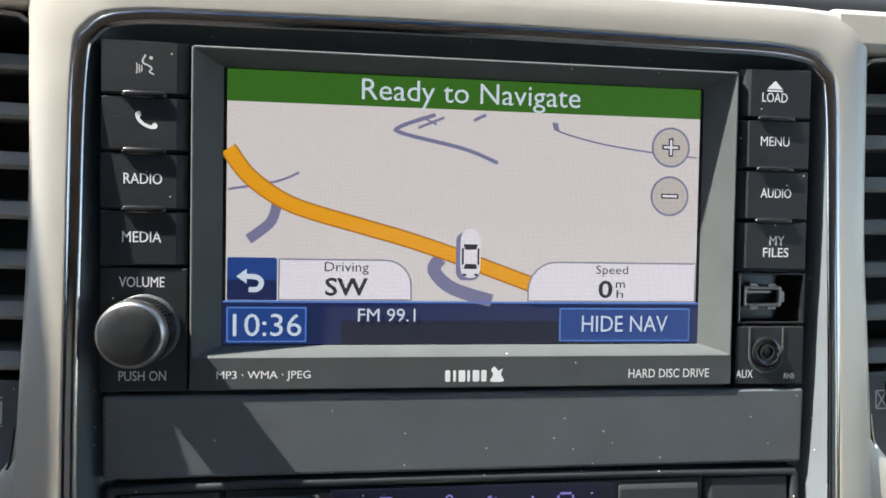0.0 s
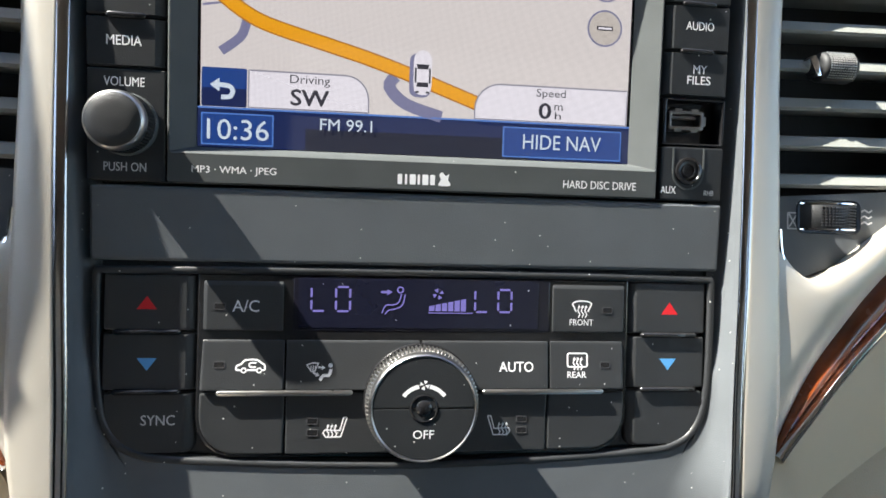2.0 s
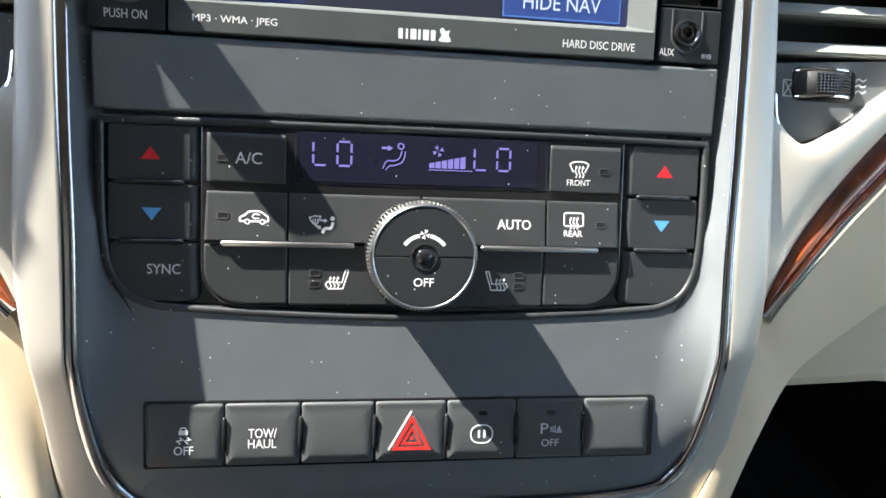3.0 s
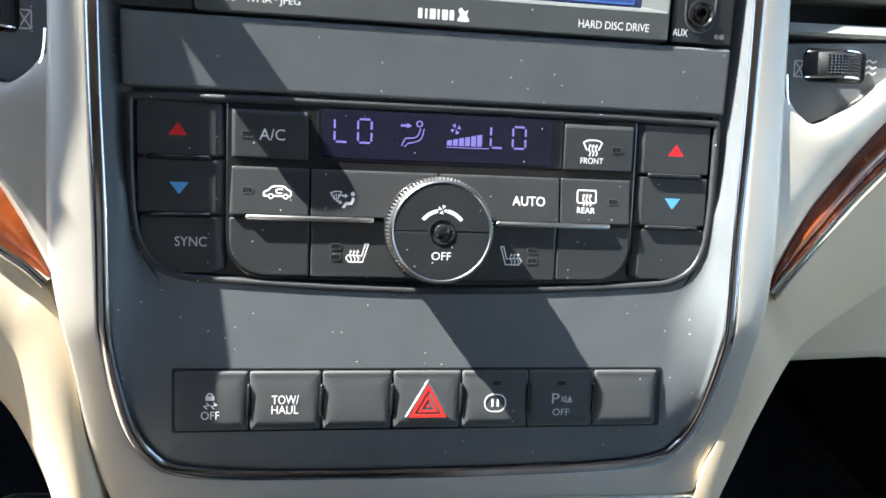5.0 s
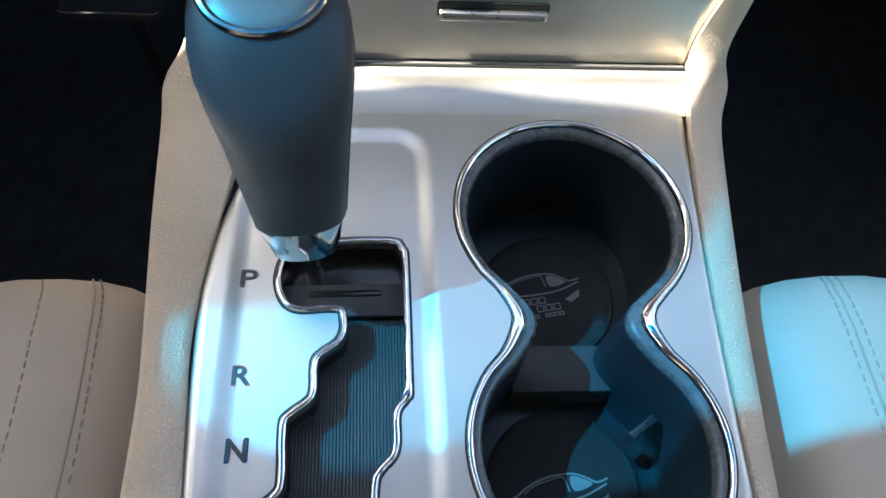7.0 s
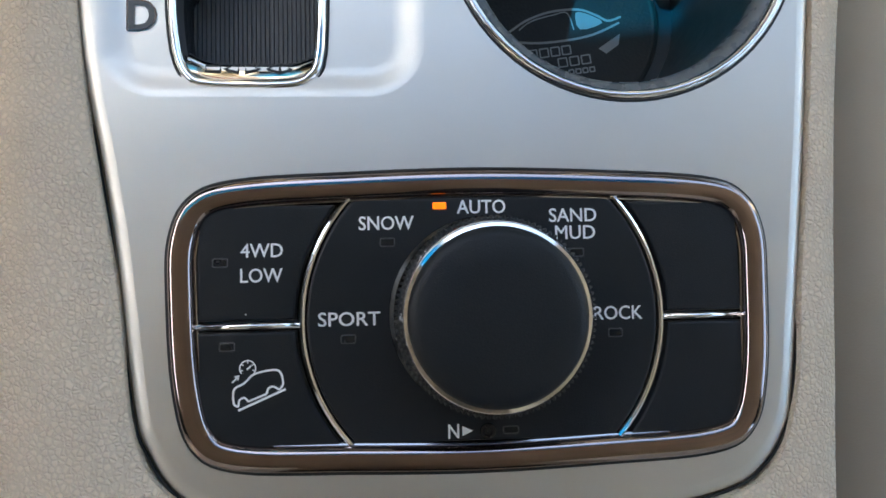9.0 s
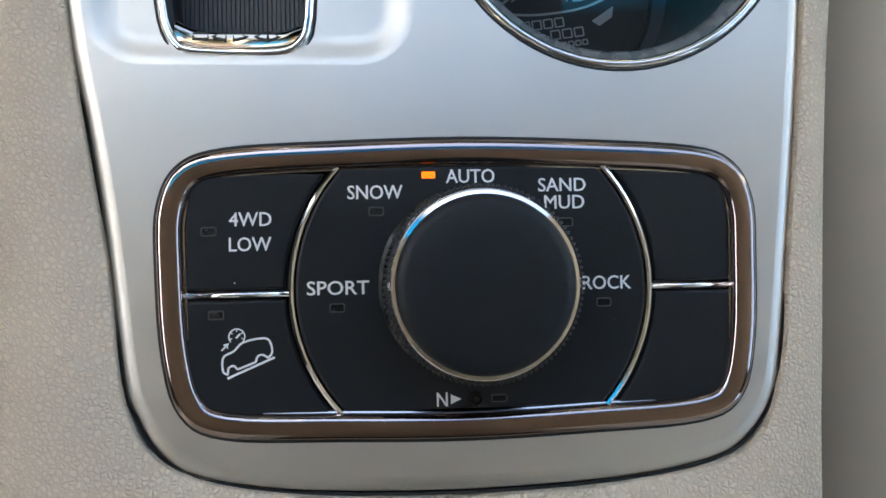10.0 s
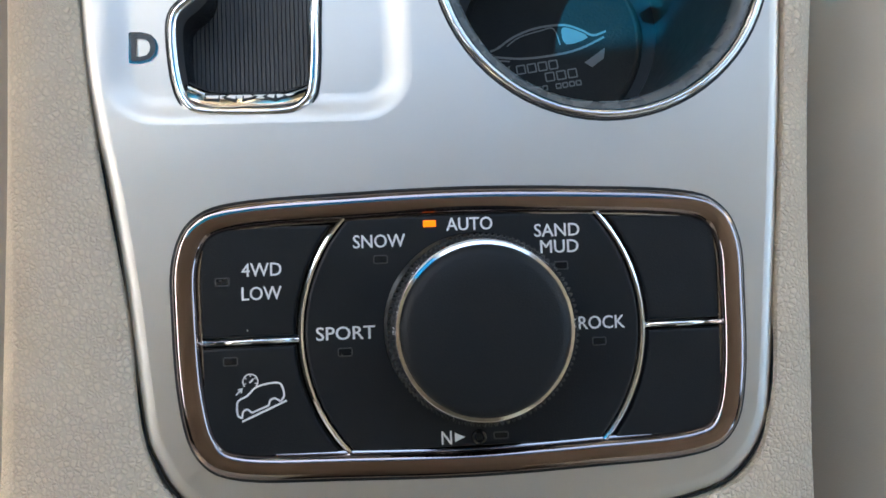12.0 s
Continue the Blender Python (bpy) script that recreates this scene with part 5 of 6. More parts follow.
# ---- console plate ----
plate = thing("console_plate", "satin silver console plate round shifter, cup holders and drive dial", "console plate", MC)
REC = rrect(-111.5, -213, -31, -26, (14, 14, 16, 46), 8)
C1, R1, C2, R2 = (27.0, -71.5), 49.2, (21.8, -167.0), 46.2
CUP_LOOP = [(C1[0] + R1 * math.cos(a), C1[1] + R1 * math.sin(a)) for a in [radians(-44 + 268 * i / 26) for i in range(27)]]
CUP_LOOP += [(-4.2, -113.5), (-3.2, -119), (-5.2, -125.5)]
CUP_LOOP += [(C2[0] + R2 * math.cos(a), C2[1] + R2 * math.sin(a)) for a in [radians(132 + 272 * i / 26) for i in range(27)]]
CUP_LOOP += [(51.6, -127.0), (50.6, -121.5), (52.6, -115.5)]
CUP_LOOP = smooth(CUP_LOOP, 2, True)
BEZ = smooth([(-94.0, -262), (-93.6, -248), (-89, -238.5), (-78, -234.4), (-50, -232.8), (-19, -232.0), (12, -232.8), (40, -234.6), (50.5, -238.8), (55, -248), (55.4, -262),
              (54.4, -284), (50.5, -298), (40, -303.6), (12, -305.2), (-19, -306), (-50, -305.2), (-78, -303.8), (-88.5, -298), (-92.6, -284)], 5, True)
OUT = [(89.4, -18), (86.6, -36), (82.2, -75), (77.6, -115), (70.6, -208), (65.6, -260), (62.6, -288), (60, -299), (54, -308), (44, -314), (20, -318), (-20, -319.5), (-60, -318), (-84, -314), (-94, -308), (-99.5, -299),
       (-102.7, -289), (-106.8, -254), (-110.7, -229), (-114.0, -212), (-116.6, -194), (-118.9, -160), (-120.4, -126), (-120.4, -104), (-118, -84), (-113, -62), (-105, -42), (-94, -27), (-82, -18)]
OUT = [OUT[0]] + smooth(OUT[1:-1], 3) + [OUT[-1]]
bm = B()
edges = []


def plate_in(d):
    """The plate's outline moved inwards, straight across its front end."""
    lp = inset(OUT, d)
    lp[0], lp[-1] = (OUT[0][0] - d, -18), (OUT[-1][0] + d * 0.6, -18)
    return lp


for lp in (plate_in(4.2), REC, CUP_LOOP, BEZ):
    vs = [bm.verts.new((*p, 0)) for p in lp]
    edges += [bm.edges.new((vs[i - 1], vs[i])) for i in range(len(vs))]
bmesh.ops.triangle_fill(bm, use_beauty=True, use_dissolve=False, edges=edges)
bmesh.ops.recalc_face_normals(bm, faces=bm.faces)
part("plate", bm, PLATE, plate)
bm = B()
loft(bm, [at(plate_in(d), z) for d, z in ((4.2, 0.0), (3.0, -0.12), (2.0, -0.4), (1.1, -0.95), (0.4, -1.7), (0.0, -2.6), (-0.3, -3.6), (-0.3, -8))], False, False, closed=False)
part("plate_edge", bm, PLATE, plate, angle=60)
part("gap", tube(B(), at(inset(OUT, -0.7)[4:-6], -2.4), 0.42, 0.5, 6), DARK, plate)
bm = B()
cols = []
for y, z, xl, xr in ((-18, 0, -82, 89.4), (-13, 0.5, -78, 90.4), (-8, 1.6, -72, 91.2), (-3.5, 3.2, -68, 91.8), (-0.5, 5.0, -66, 92), (0.8, 6.6, -65, 92), (3, 6.8, -65, 92), (8, 7.0, -65, 92)):
    cols.append([(xl + (xr - xl) * i / 10, y, z) for i in range(11)])
loft(bm, cols, False, False, closed=False)
part("plate_front", bm, PLATE, plate, angle=60)
part("seam", tube(B(), [(-75, 5.0, 7.2), (92, 5.0, 7.2)], 0.9, 0.9, 6), DARK, plate)
# sunk panel round the shift gate
GATE = smooth([(-92, -97), (-91.6, -104), (-88.5, -110.5), (-83, -113), (-74, -112.6), (-68.5, -113.2), (-67.2, -117), (-67.2, -122), (-69.5, -126.5), (-75, -130.5), (-77.2, -134), (-77.2, -144), (-79, -148),
               (-85, -152.4), (-87, -156.5), (-86.4, -174), (-88, -178.5), (-92.4, -182.5), (-93.6, -188), (-92.4, -201), (-89.5, -207.5), (-84, -209.4), (-66, -209.6), (-60, -207.4), (-57.4, -201), (-56.4, -178),
               (-54.6, -172.5), (-50.2, -168), (-48.8, -163), (-48.6, -153), (-44.6, -147.5), (-44, -142), (-43.8, -94), (-45, -87.5), (-50, -83.6), (-82, -84.4), (-89, -87.5)], 3, True)
GATE = GATE if area2(GATE) > 0 else GATE[::-1]
bm = B()
loft(bm, [at(REC, 0.0), at(inset(REC, 1.0), -0.08), at(inset(REC, 2.5), -0.4), at(inset(REC, 4.5), -1.05), at(inset(REC, 6.0), -1.4), at(inset(REC, 7.0), -1.55), at(inset(REC, 8.0), -1.6)], False, False)
part("recess_edge", bm, PLATE, plate, angle=60)
bm = B()
fill_between(bm, inset(REC, 8.0), inset(GATE, -1.0), -1.6)
part("recess_floor", bm, PLATE, plate)

gate = thing("shift_gate", "chrome-edged stepped shift gate with ribbed black slide", "shift gate", MC)
part("gap", tube(B(), at(inset(GATE, -1.7), -1.5), 0.35, 0.3, 6, True), DARK, gate)
part("chrome_frame", hoop(B(), inset(GATE, -1.3), inset(GATE, 1.2), -4, -0.1, 1.0, -6), CHROME, gate, angle=60)
bm = B()
loft(bm, [at(inset(GATE, 0.8), -3), at(inset(GATE, 1.0), -19)], False, False)
part("well", bm, GLOSS_BLACK, gate)
bm = B()
prof = []
for i in range(46):
    x = -96 + 1.2 * i
    prof += [(x, -15.0), (x + 0.75, -15.0), (x + 0.85, -15.7), (x + 1.1, -15.7)]
loft(bm, [[(x, y, z + (0.0 if y < -111 else -1.5)) for x, z in prof] for y in (-214, -112)], False, False, closed=False)
part("ribbed_slide", bm, SLIDE, gate, "ribbed black slide")
# shaded front of the slide coloured black, its lit stretch coloured grey
part("slide_plate", slab(B(), rrect(-97, -111.6, -40, -80, 0.5), -20, -12.4, 0.4), GLOSS_BLACK, gate)
part("slide_lit_part", slab(B(), rrect(-97, -111.4, -40, -97.5, 0.6), -16, -11.8, 0.4), SLIDE, gate, "lit stretch of the slide, set in as paler grey")
part("slide_slot", pill(B(), -82, -101.6, -52.5, -101.6, -11.7, 1.5, 0.3), GLOSS_BLACK, gate)
bm = B()
secs = []
for x in [-90.2 + 31.6 * i / 16 for i in range(17)]:
    e = 3.0 * max(0, abs((x + 74.5) / 16.0) ** 4)
    secs.append([(x, -209.4 + e * 0.5, -0.3), (x, -208.0 + e * 0.6, -0.6), (x, -206.4 + e * 0.8, -1.3), (x, -204.6 + e, -2.5), (x, -203.4 + e, -4.0), (x, -202.9 + e, -6), (x, -202.7 + e, -17)])
loft(bm, secs, False, False, closed=False)
sill = part("chrome_sill", bm, CHROME, gate, "sloping chrome sill with stamped marks")
bm = B()
M = lambda x, y: (x, y, -0.62 - (y + 208.0) * 0.56 + 0.28)
tube(bm, [M(-85.6, -206.4), M(-82.0, -206.4), M(-82.0, -204.7), M(-85.6, -204.7)], 0.55, 0.4, 6, True)
tube(bm, [M(-80.9, -205.6), M(-77.6, -206.7), M(-77.6, -204.5)], 0.55, 0.4, 6, True)
tube(bm, [M(-75.8, -206.6), M(-75.8, -204.6), M(-72.4, -205.6)], 0.55, 0.4, 6, True)
tube(bm, [M(-70.4, -205.6), M(-67.4, -206.8), M(-64.6, -205.6), M(-67.4, -204.4)], 0.55, 0.4, 6, True)
tube(bm, [M(-67.4, -206.6), M(-67.4, -204.6)], 0.4, 0.4, 6)
part("stamped_marks", bm, DARK, sill)
for ch, x, y in (("P", -102.9, -99.6), ("R", -102.4, -138.0), ("N", -101.6, -164.0), ("D", -101.1, -192.0)):
    part("gear_letter", words(B(), ch, x, y, -1.55, 6.0, 7.0, 0.3, 0.07), DARK_INK, plate, "dark raised gear letter", 60)
    part("gear_letter_edge", words(B(), ch, x, y, -1.57, 6.9, 7.9, 0.2, 0.07), DARK_CHROME, plate)

# ---- shifter ----
shift = thing("gear_shifter", "black leather gear lever with chrome collar and oval badge", "gear shifter", MC)
P0, P1 = Vector((-80.0, -96.0, 25.0)), Vector((-86.5, -57.0, 100.0))
AX = (P1 - P0).normalized()
SIDE = Vector((1, 0, 0)) - AX * AX.x
SIDE.normalize()
BK = AX.cross(SIDE).normalized()
LEAN_TOP = 0.95


def lever(bm, secs, n=40, cap0=True, cap1=True):
    """Oval sections along the lever: (distance, half width, half depth, shift back)."""
    loops = []
    for d, a, b, s in secs:
        c = P0 + AX * d + BK * s
        lean = LEAN_TOP * min(1.0, max(0.0, (d - 30) / 45)) ** 1.3
        loops.append([tuple(c + SIDE * a * math.copysign(abs(math.cos(t)) ** 0.85, math.cos(t)) + (BK + AX * lean) * b * math.copysign(abs(math.sin(t)) ** 0.85, math.sin(t))) for t in [2 * math.pi * i / n for i in range(n)]])
    loft(bm, loops, cap0, cap1)
    return bm


part("stem", tube(B(), [(-80.8, -84.5, -18), (-80.6, -90, 4), tuple(P0 + AX * 2)], 3.6, 3.6, 16), CHROME, shift)
part("collar", lever(B(), [(-5.5, 9.5, 9.0, 0), (-5, 11.5, 10.5, 0), (0, 13.2, 12.2, 0), (7.5, 15.4, 14.0, 0), (8.2, 15.0, 13.6, 0)]), CHROME, shift)
grip = part("grip", lever(B(), [(6.5, 14.8, 13.4, 0), (7.6, 15.6, 14.4, 0), (20, 17.4, 16.2, 0), (38, 20.2, 18.4, 0), (54, 23.0, 20.4, 0), (64, 24.4, 18.6, 0), (70, 24.4, 17.4, 0), (75, 23.4, 16.0, 0), (79, 21.2, 13.8, 0), (81.2, 18.4, 11.2, 0)]), GRIP, shift)
part("seam", tube(B(), [tuple(P0 + AX * d + SIDE * (a + 0.05) + BK * (b * 0.0)) for d, a, b in ((8, 15.6, 14), (20, 17.4, 16), (38, 20.2, 18), (54, 23.0, 20), (64, 24.2, 21), (72, 23.8, 20))], 0.35, 0.35, 6), DARK, grip)
badge = part("badge", lever(B(), [(80.6, 18.4, 11.2, 0), (81.8, 17.4, 10.4, 0), (82.6, 12.0, 7.4, 0), (82.9, 0.8, 0.5, 0)]), BADGE, shift, "oval grey badge in a chrome ring")
bm = B()
ring = [tuple(P0 + AX * 82.0 + SIDE * 18.0 * math.cos(t) + (BK + AX * LEAN_TOP) * 10.9 * math.sin(t)) for t in [2 * math.pi * i / 48 for i in range(48)]]
tube(bm, ring, 1.5, 1.3, 8, True)
part("badge_ring", bm, TRIM_CHROME, badge)
bm = B()
for x0, w, low in ((-11.4, 3.4, -2.6), (-6.6, 4.6, -1.7), (-0.6, 4.6, -1.7), (5.4, 4.8, -3.2)):
    c = P0 + AX * 83.0
    lo = [c + SIDE * px + (BK + AX * LEAN_TOP) * -py for px, py in rrect(x0, low, x0 + w, 1.8 if x0 > -8 else 2.6, 1.2, 3)]
    loft(bm, [[tuple(p - AX * 0.6) for p in lo], [tuple(p + AX * 0.5) for p in lo]])
part("maker_mark", bm, BADGE_MARK, badge, "plain silver maker mark")

# ---- cup holders ----
cups = thing("cup_holder", "double cup holder with a chrome rim and dark rubber wells", "cup holder", MC)


def cup_in(d):
    """Inset of the cup outline; the chrome grows broader at the waist between the two cups."""
    out = []
    for x, y in inset(CUP_LOOP, d):
        grow = 4.2 * math.exp(-((y + 120) / 13.0) ** 2) * min(1.0, max(0.0, (d - 0.4) / 3.0))
        out.append((x + (grow if x < 24 else -grow), y))
    return out


bm = B()
loft(bm, [at(cup_in(d), z) for d, z in ((0.0, -1.0), (-0.6, 0.2), (-0.4, 0.8), (0.1, 1.15), (0.8, 1.15), (1.5, 0.6), (2.0, -0.4), (2.2, -3.0))], False, False)
part("chrome_rim", bm, CHROME, cups, angle=60)
part("gap", tube(B(), at(inset(CUP_LOOP, -1.0), 0.0), 0.35, 0.35, 6, True), DARK, cups)
bm = B()
loft(bm, [at(cup_in(d), z) for d, z in ((2.1, -1.6), (3.4, -1.9), (4.5, -2.6), (5.1, -4.0), (5.3, -6.0))], False, False)
part("inner_lip", bm, LIP, cups, "smooth grey lip inside the chrome rim", angle=60)
bm = B()
loft(bm, [at(cup_in(d), z) for d, z in ((5.1, -4.5), (6.0, -30), (6.8, -62))], False, True)
part("well", bm, CUP, cups)
part("divider", slab(B(), [(2, -133), (50, -134), (46, -112), (4, -111)], -62, -46, 2.0), SLIDE, cups)
part("grip_finger", slab(B(), [(43.5, -160), (55, -152.5), (53.2, -149.6), (41.8, -157.0)], -44, -26, 1.0), CUP, cups)


def coaster(cx, cy, z, ox, oy):
    c = thing("coaster", "round black rubber coaster with a pale printed mark", "coaster", MC @ pose(cx / M1, cy / M1, z / M1, 0, 0, 8), "coasters in the cup holders")
    part("disc", lathe(B(), [(33, 0), (33.2, 1.6), (32.6, 2.6), (31.4, 2.8), (30.8, 2.2), (0.5, 2.1)], 0, 0, 56), COASTER, c)
    bm = B()
    band(bm, smooth([(-23, 6.4), (-18, 7.2), (-11, 10.6), (-2, 12.6), (8, 12.2), (14, 9.4), (18, 6.8), (23, 7.6)], 4), 0.8, 2.2)
    band(bm, smooth([(-14, 7.6), (-9, 10.2), (-1, 11.4), (4, 11.4), (5.4, 5.2)], 4), 0.45, 2.2)
    band(bm, smooth([(-22, 5.2), (-10, 2.4), (2, 1.8), (12, 2.6), (22, 5.6)], 4), 0.8, 2.2)
    band(bm, [(-20, 3.4), (-14, 2.0)], 0.6, 2.2)
    patch(bm, smooth([(7, 11.0), (11.0, 10.2), (16, 6.4), (7.6, 5.0)], 3, True), 2.2)
    patch(bm, [(13, -2.6), (21.5, 1.6), (20.4, -2.2), (15.5, -4.8)], 2.2)
    patch(bm, [(-21, -0.6), (-14, 0.4), (-15.5, -2.6)], 2.2)
    for x, y, w, h in [(-10.5 + 4.0 * k, -1.6, 3.0, 3.0) for k in range(4)] + [(-0.5 + 4.2 * k, -5.8, 3.1, 3.0) for k in range(3)] + [(-10.5 + 2.5 * k, -9.6, 1.7, 1.6) for k in range(9) if k != 4]:
        band(bm, rrect(x - w / 2, y - h / 2, x + w / 2, y + h / 2, 0.2, 2), 0.5, 2.2, closed=True)
    bmesh.ops.translate(bm, vec=(ox, oy, 0), verts=bm.verts)
    part("printed_mark", bm, COASTER_INK, c)
    return c


coaster(28, -80, -62, -5, -1)
coaster(22, -170.5, -62, -3, -7)

# ---- drive mode panel ----
dial = thing("drive_mode_panel", "drive mode selector panel with chrome frame, dial and four buttons", "control panel", MC)
bm = B()
loft(bm, [at(inset(BEZ, d), z) for d, z in ((-0.3, -2.0), (-0.2, 0.6), (0.2, 1.3), (0.7, 1.7), (1.4, 1.88), (2.2, 1.98), (3.2, 2.02), (4.2, 1.94), (5.0, 1.72), (5.6, 1.2), (6.0, 0.4), (6.3, -1.0), (6.4, -4))], False, False)
part("chrome_frame", bm, DARK_CHROME, dial, angle=60)
part("gap", tube(B(), at(inset(BEZ, -0.6), -0.1), 0.4, 0.35, 6, True), DARK, dial)
bm = tube(B(), at(inset(BEZ, 0.3), 0.75), 0.38, 0.5, 8, True)
part("bright_edge", bm, TRIM_CHROME, dial)
part("inner_edge", tube(B(), at(inset(BEZ, 6.3), -0.3), 0.5, 0.6, 8, True), TRIM_CHROME, dial)
part("base", slab(B(), inset(BEZ, 5.0), -6, -2.6, 0.3), GLOSS_BLACK, dial)
DC, DR = (-17.3, -268.8), 44.0


def clip_arc(sx, d):
    """Points of the dial face's arc on one side, at d beyond its radius."""
    lim = 30.2
    r = DR + d
    a = math.asin(min(1, lim / r))
    return [(DC[0] + sx * r * math.cos(t), DC[1] + r * math.sin(t)) for t in [-a + 2 * a * i / 20 for i in range(21)]]


face_loop = clip_arc(1, 0) + clip_arc(-1, 0)[::-1]
disc = part("dial_face", slab(B(), face_loop, -4, 0.2, 0.8), DIAL_BLACK, dial)
for sx in (-1, 1):
    arc = clip_arc(sx, 0.9)
    part("chrome_arc", tube(B(), [(p[0], p[1], -0.2) for p in arc], 0.75, 0.9, 8), CHROME, dial)
    xo = -88.0 if sx < 0 else 49.3
    xi = DC[0] + sx * (DR + 1.2)
    part("chrome_bar", tube(B(), [(xo, -269.6, -0.4), (xi, -269.6, -0.4)], 0.85, 0.8, 8), CHROME, dial)
btns = []
for sx, vs in ((-1, ((-268.3, -240.2), (-299.0, -271.0))), (1, ((-268.3, -240.2), (-299.0, -271.0)))):
    for v0, v1 in vs:
        r = DR + 2.6
        arc = [(DC[0] + sx * math.sqrt(max(0.1, r * r - (y - DC[1]) ** 2)), y) for y in [v0 + (v1 - v0) * i / 10 for i in range(11)]]
        xo = -87.4 if sx < 0 else 48.8
        rad = 7.0
        topc = v1 > -260
        cor = []
        if topc:
            cor = [(xo - sx * rad + sx * rad * math.cos(a), v1 - rad + rad * math.sin(a)) for a in [radians(90 * i / 5) for i in range(6)]]
            lp = [(xo, v0)] + cor if sx > 0 else [(xo, v0)] + cor
        else:
            cor = [(xo - sx * rad + sx * rad * math.cos(a), v0 + rad - rad * math.sin(a)) for a in [radians(90 * i / 5) for i in range(6)]]
            lp = cor[::-1] + [(xo, v1)]
        lp = lp + arc[::-1]
        if area2(lp) < 0:
            lp = lp[::-1]
        btns.append(part("button", slab(B(), lp, -4, 0.3, 0.7), DIAL_BLACK, dial))
text(btns[0], "4WD", -71.8, -251.2, 0.3, 10.1, 3.4, bold=0.03)
text(btns[0], "LOW", -71.9, -257.3, 0.3, 10.1, 3.4, bold=0.03)
lens(btns[0], -81.8, -254.1, 0.3)
lens(btns[1], -80.2, -274.4, 0.3)
for body, x, y, w in (("SNOW", -41.4, -244.9, 13.5), ("AUTO", -17.6, -241.1, 12.2), ("SAND", 5.7, -243.5, 12.1), ("MUD", 6.2, -247.9, 10.2), ("SPORT", -50.8, -268.4, 15.1), ("ROCK", 16.6, -268.4, 12.4), ("N", -25.7, -296.5, 2.6)):
    text(disc, body, x, y, 0.2, w, 3.4, bold=0.035)
part("pointer_mark", patch(B(), [(-23.6, -297.7), (-20.9, -296.5), (-23.6, -295.3)], 0.2), INK, disc)
part("amber_indicator", slab(B(), rrect(-29.8, -241.6, -26.4, -239.9, 0.2, 2), -0.5, 0.4, 0.1), LED_ON, disc, "lit amber indicator")
for x, y in ((-41.2, -249.7), (-51.1, -273.3), (15.7, -273.4), (6.4, -253.0)):
    lens(disc, x, y, 0.2)
lens(disc, -11.5, -296.6, 0.2, 3.4, 1.4)
part("screw", lathe(B(), [(2.0, 0.1), (1.9, 0.7), (1.3, 0.9), (0.9, 0.3), (0.2, 0.2)], -17.2, -296.7, 24), GLOSS_BLACK, disc)
bm = B()
band(bm, smooth([(-78.6, -288.2), (-78.8, -286.4), (-78.4, -284.4), (-76.1, -283.2), (-73.8, -281.1), (-69.3, -280.2), (-67.5, -280.9), (-66.9, -283.6), (-67.9, -285.0)], 3), 0.5, 0.3)
band(bm, smooth([(-78.6, -288.2), (-77.6, -288.7), (-77.3, -287.2), (-76.1, -286.7), (-75.2, -287.6)], 3), 0.5, 0.3)
band(bm, [(-75.2, -287.6), (-70.8, -285.9)], 0.5, 0.3)
band(bm, smooth([(-70.8, -285.9), (-70.4, -284.6), (-69.2, -284.2), (-67.9, -285.0)], 3), 0.5, 0.3)
band(bm, [(-77.6, -289.7), (-66.3, -284.9)], 0.55, 0.3)
band(bm, [(-75.3 + 1.9 * math.cos(a), -279.7 + 1.9 * math.sin(a)) for a in [radians(-70 + 290 * i / 22) for i in range(23)]], 0.32, 0.3)
for k in range(5):
    a = radians(200 - 55 * k)
    band(bm, [(-75.3 + 1.2 * math.cos(a), -279.7 + 1.2 * math.sin(a)), (-75.3 + 1.75 * math.cos(a), -279.7 + 1.75 * math.sin(a))], 0.25, 0.3)
band(bm, [(-75.5, -280.0), (-74.5, -279.0)], 0.45, 0.3)
band(bm, [(-79.0, -283.0), (-77.6, -281.6)], 0.4, 0.3)
patch(bm, [(-77.2, -281.2), (-78.6, -281.5), (-77.5, -282.6)], 0.3)
part("hill_descent_mark", bm, INK, btns[1])
KD = (-16.6, -267.9)
knob = part("selector_knob", lathe(B(), [(24.6, 0.2), (24.4, 1.2), (23.4, 1.8)], *KD), GLOSS_BLACK, dial, "large round black selector knob with chrome edge")
part("knurled_skirt", knurl(B(), 22.4, 23.2, 1.2, 15.6, 100, *KD), DARK, knob)
part("chrome_ring", lathe(B(), [(22.2, 15.0), (22.0, 16.6), (21.7, 17.2), (21.6, 17.9), (21.1, 18.6), (20.3, 18.8)], *KD, 96), CHROME, knob)
part("cap", lathe(B(), [(20.6, 17.6), (20.3, 18.8), (19.4, 19.7), (17.6, 20.2), (12, 20.5), (0.8, 20.6)], *KD, 96), DIAL_BLACK, knob)

# ---- seats ----


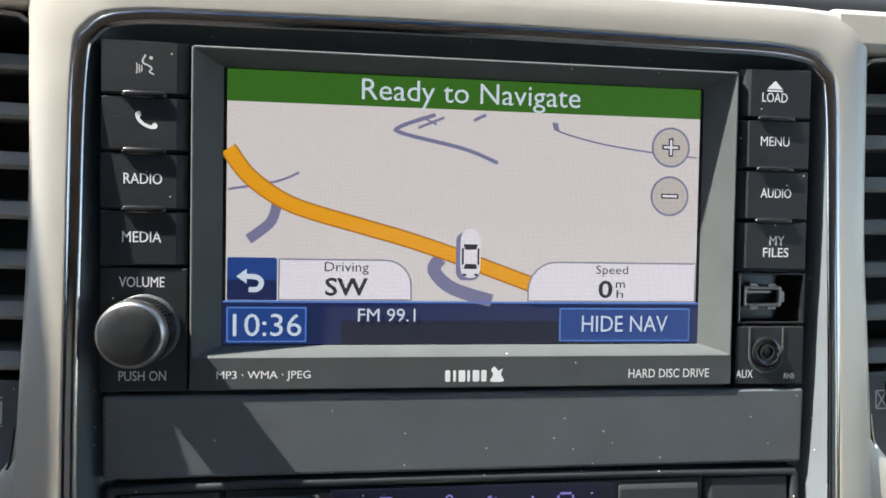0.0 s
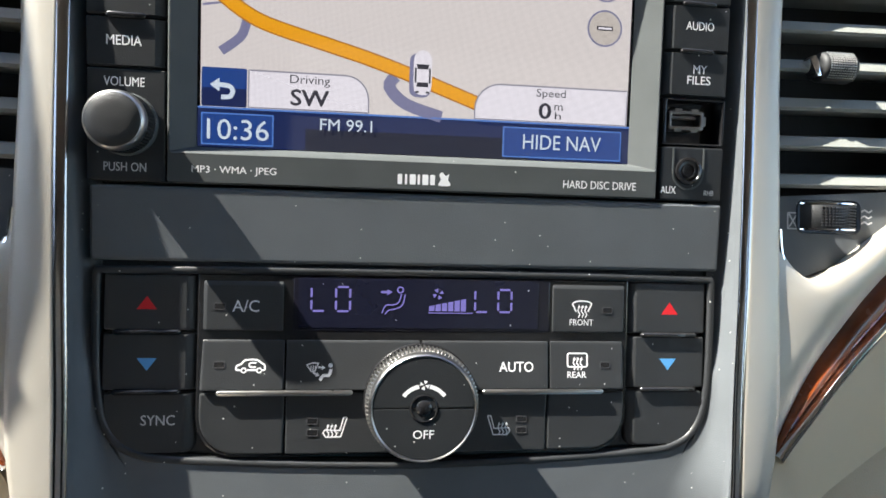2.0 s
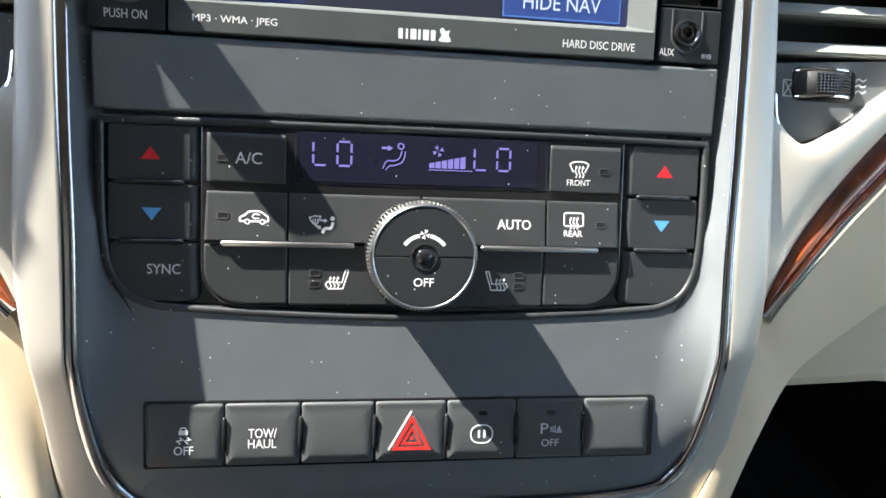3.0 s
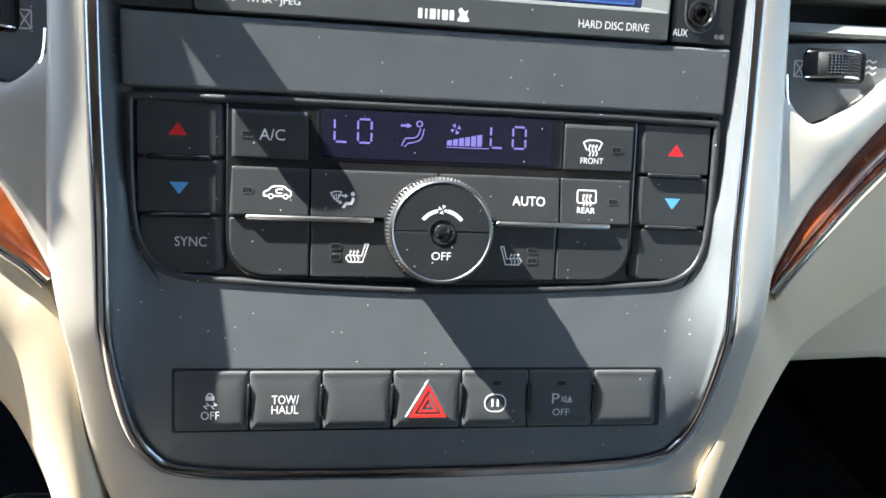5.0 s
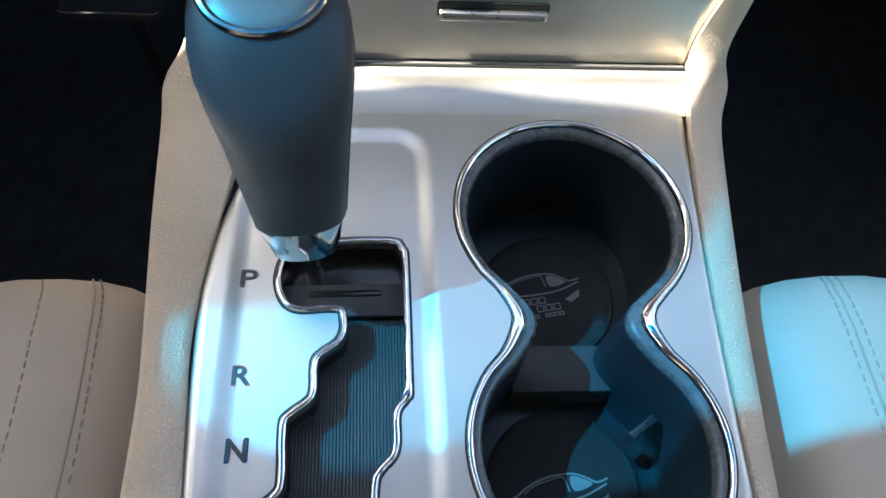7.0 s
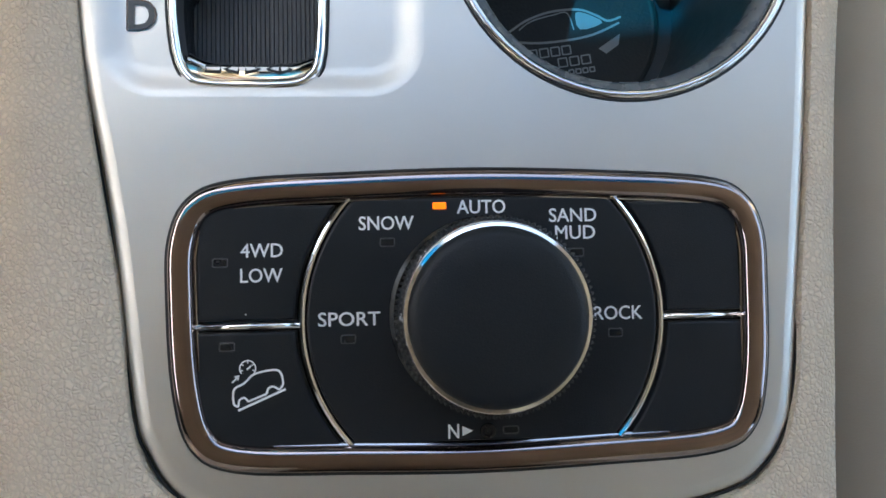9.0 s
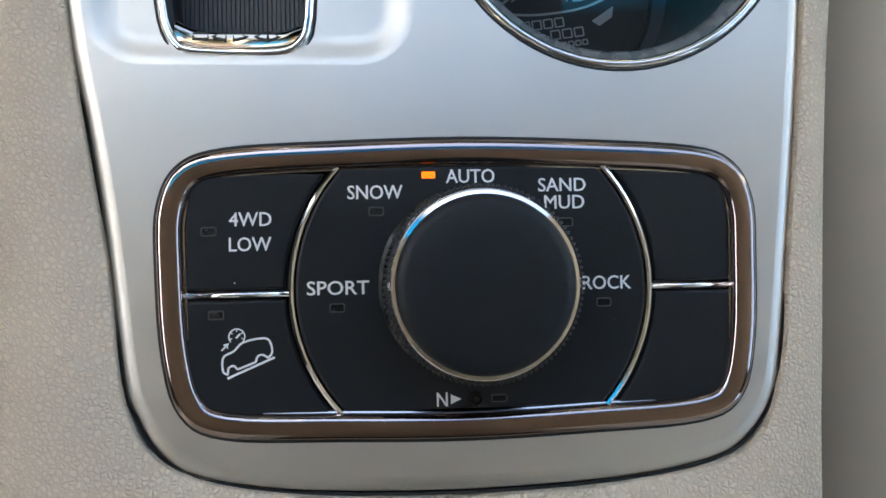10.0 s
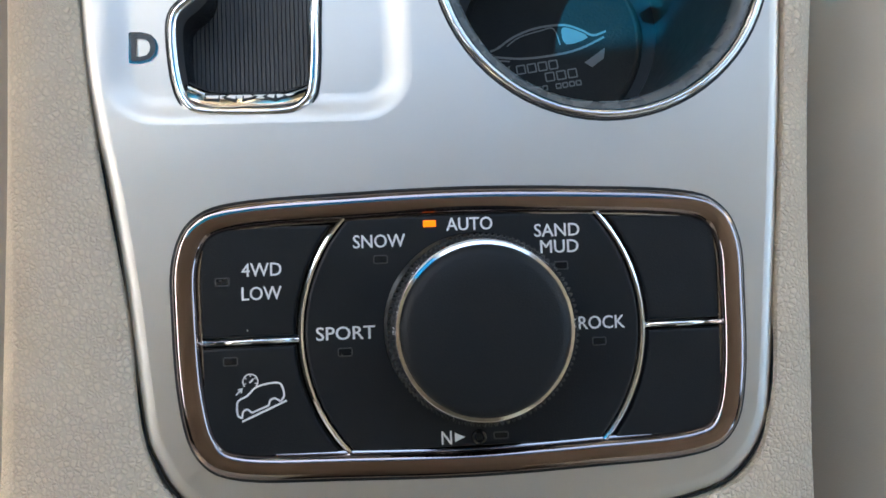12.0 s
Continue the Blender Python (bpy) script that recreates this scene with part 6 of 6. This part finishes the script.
def seat(sx, x_in, y_front, z_top, label, seams):
    s = thing("car_seat", label, "car seat", pose(sx * x_in, y_front, 0), "front seats")
    X = lambda a: sx * a

    prof = [(0, -240), (-1, -80), (2, -46), (9, -24), (19, -10), (32, -2.5), (50, 1), (74, 1), (92, -3), (101, -8), (104, -13), (108, -8), (118, -3), (150, 1), (245, 4), (340, 1),
            (372, -3), (382, -8), (386, -13), (389, -8), (398, -3), (416, 1), (440, 1), (458, -3), (471, -10), (481, -24), (488, -46), (491, -80), (490, -240)]
    front = [(0, -52, 40), (-3, -34, 26), (-9, -20, 15), (-18, -10, 7), (-30, -3.5, 2), (-46, 0, 0), (-180, 1, 0), (-340, 0, 0), (-520, -4, 0)]
    for name, k0, k1 in (("bolster", 0, 11), ("cushion", 10, 19), ("outer_bolster", 18, 29)):
        bm = B()
        rows = []
        for y, drop, tuck in [(-1, -230, 42)] + front:
            rows.append([(X(245 + (x - 245) * (245 - tuck) / 245), y, max(z_top * M1 + z + drop, 60)) for x, z in prof[k0:k1]])
        loft(bm, rows, False, False, closed=False)
        part(name, bm, SEAT, s, angle=60)
    bm = B()
    box(bm, min(X(20), X(470)), -500, 0, max(X(20), X(470)), -30, 88, 6)
    part("base", bm, DARK, s)
    def height(x, y):
        zz = z_top * M1
        for (x0, z0), (x1, z1) in zip(prof[1:], prof[2:]):
            if x0 <= x <= x1:
                zz += z0 + (z1 - z0) * (x - x0) / (x1 - x0)
                break
        for (y0, d0, t0), (y1, d1, t1) in zip(front, front[1:]):
            if y1 <= y <= y0:
                zz += d0 + (d1 - d0) * (y - y0) / (y1 - y0)
                break
        return zz + 0.2

    for k, off in enumerate(seams):
        line = smooth([(off, -500), (off, -300), (off, -120), (off + 1, -70), (off + 3, -40), (off + 7, -22), (off + 14, -10)], 26)
        if k == 0:
            part("seam", tube(B(), [(X(p[0] + 3.4), p[1], height(p[0] + 3.4, p[1])) for p in line], 0.6, 0.4, 5), THREAD, s)
        step = 0.0
        for a, b in zip(line, line[1:]):
            n = math.hypot(b[0] - a[0], b[1] - a[1])
            step += n
            if step < 4.4:
                continue
            step = 0.0
            ux, uy = (b[0] - a[0]) / n, (b[1] - a[1]) / n
            ends = [(b[0] - ux * 1.6, b[1] - uy * 1.6), (b[0] + ux * 1.6, b[1] + uy * 1.6)]
            part("stitch", tube(B(), [(X(p[0]), p[1], height(*p)) for p in ends], 0.5, 0.5, 5), THREAD, s)
    bm = B()
    lo = [(X(a), b, c) for a, b, c in ((0, -560, 250), (60, -500, 260), (430, -500, 260), (490, -560, 250))]
    prof = [(-470, 250), (-500, 500), (-560, 800), (-600, 900), (-650, 890), (-680, 500), (-620, 250)]
    loft(bm, [[(X(x), y - abs(x - 245) * 0.05, z) for y, z in prof] for x in (10, 60, 245, 430, 480)])
    part("backrest", bm, SEAT, s, angle=60)
    return s


seat(1, 0.100, -0.070, 0.376, "beige leather passenger seat with stitched bolster", (46, 54))
seat(-1, 0.150, -0.045, 0.340, "beige leather driver seat with stitched bolster", (31, 58))

# ---- footwell ----


def pedal(x, y, z, w, d, label, rx):
    p = thing("foot_pedal", label, "pedal", pose(x, y, z, rx))
    lo = rrect(-w / 2, -d / 2, w / 2, d / 2, (6, 6, 16, 16), 6)
    part("pad", slab(B(), lo, -8, 0, 1.5), CARPET, p)
    part("metal_edge", tube(B(), at(inset(lo, 1.0), 0.6), 1.5, 1.5, 10, True), CHROME, p, "bright metal edge")
    part("arm", tube(B(), [(0, 0, -8), (0, 20, -60), (0, 10, -160), (0, 60, -330)], 7, 9, 8), DARK, p)
    return p


pedal(-0.300, 0.315, 0.205, 92, 46, "black rubber brake pedal with a bright metal edge", 14)
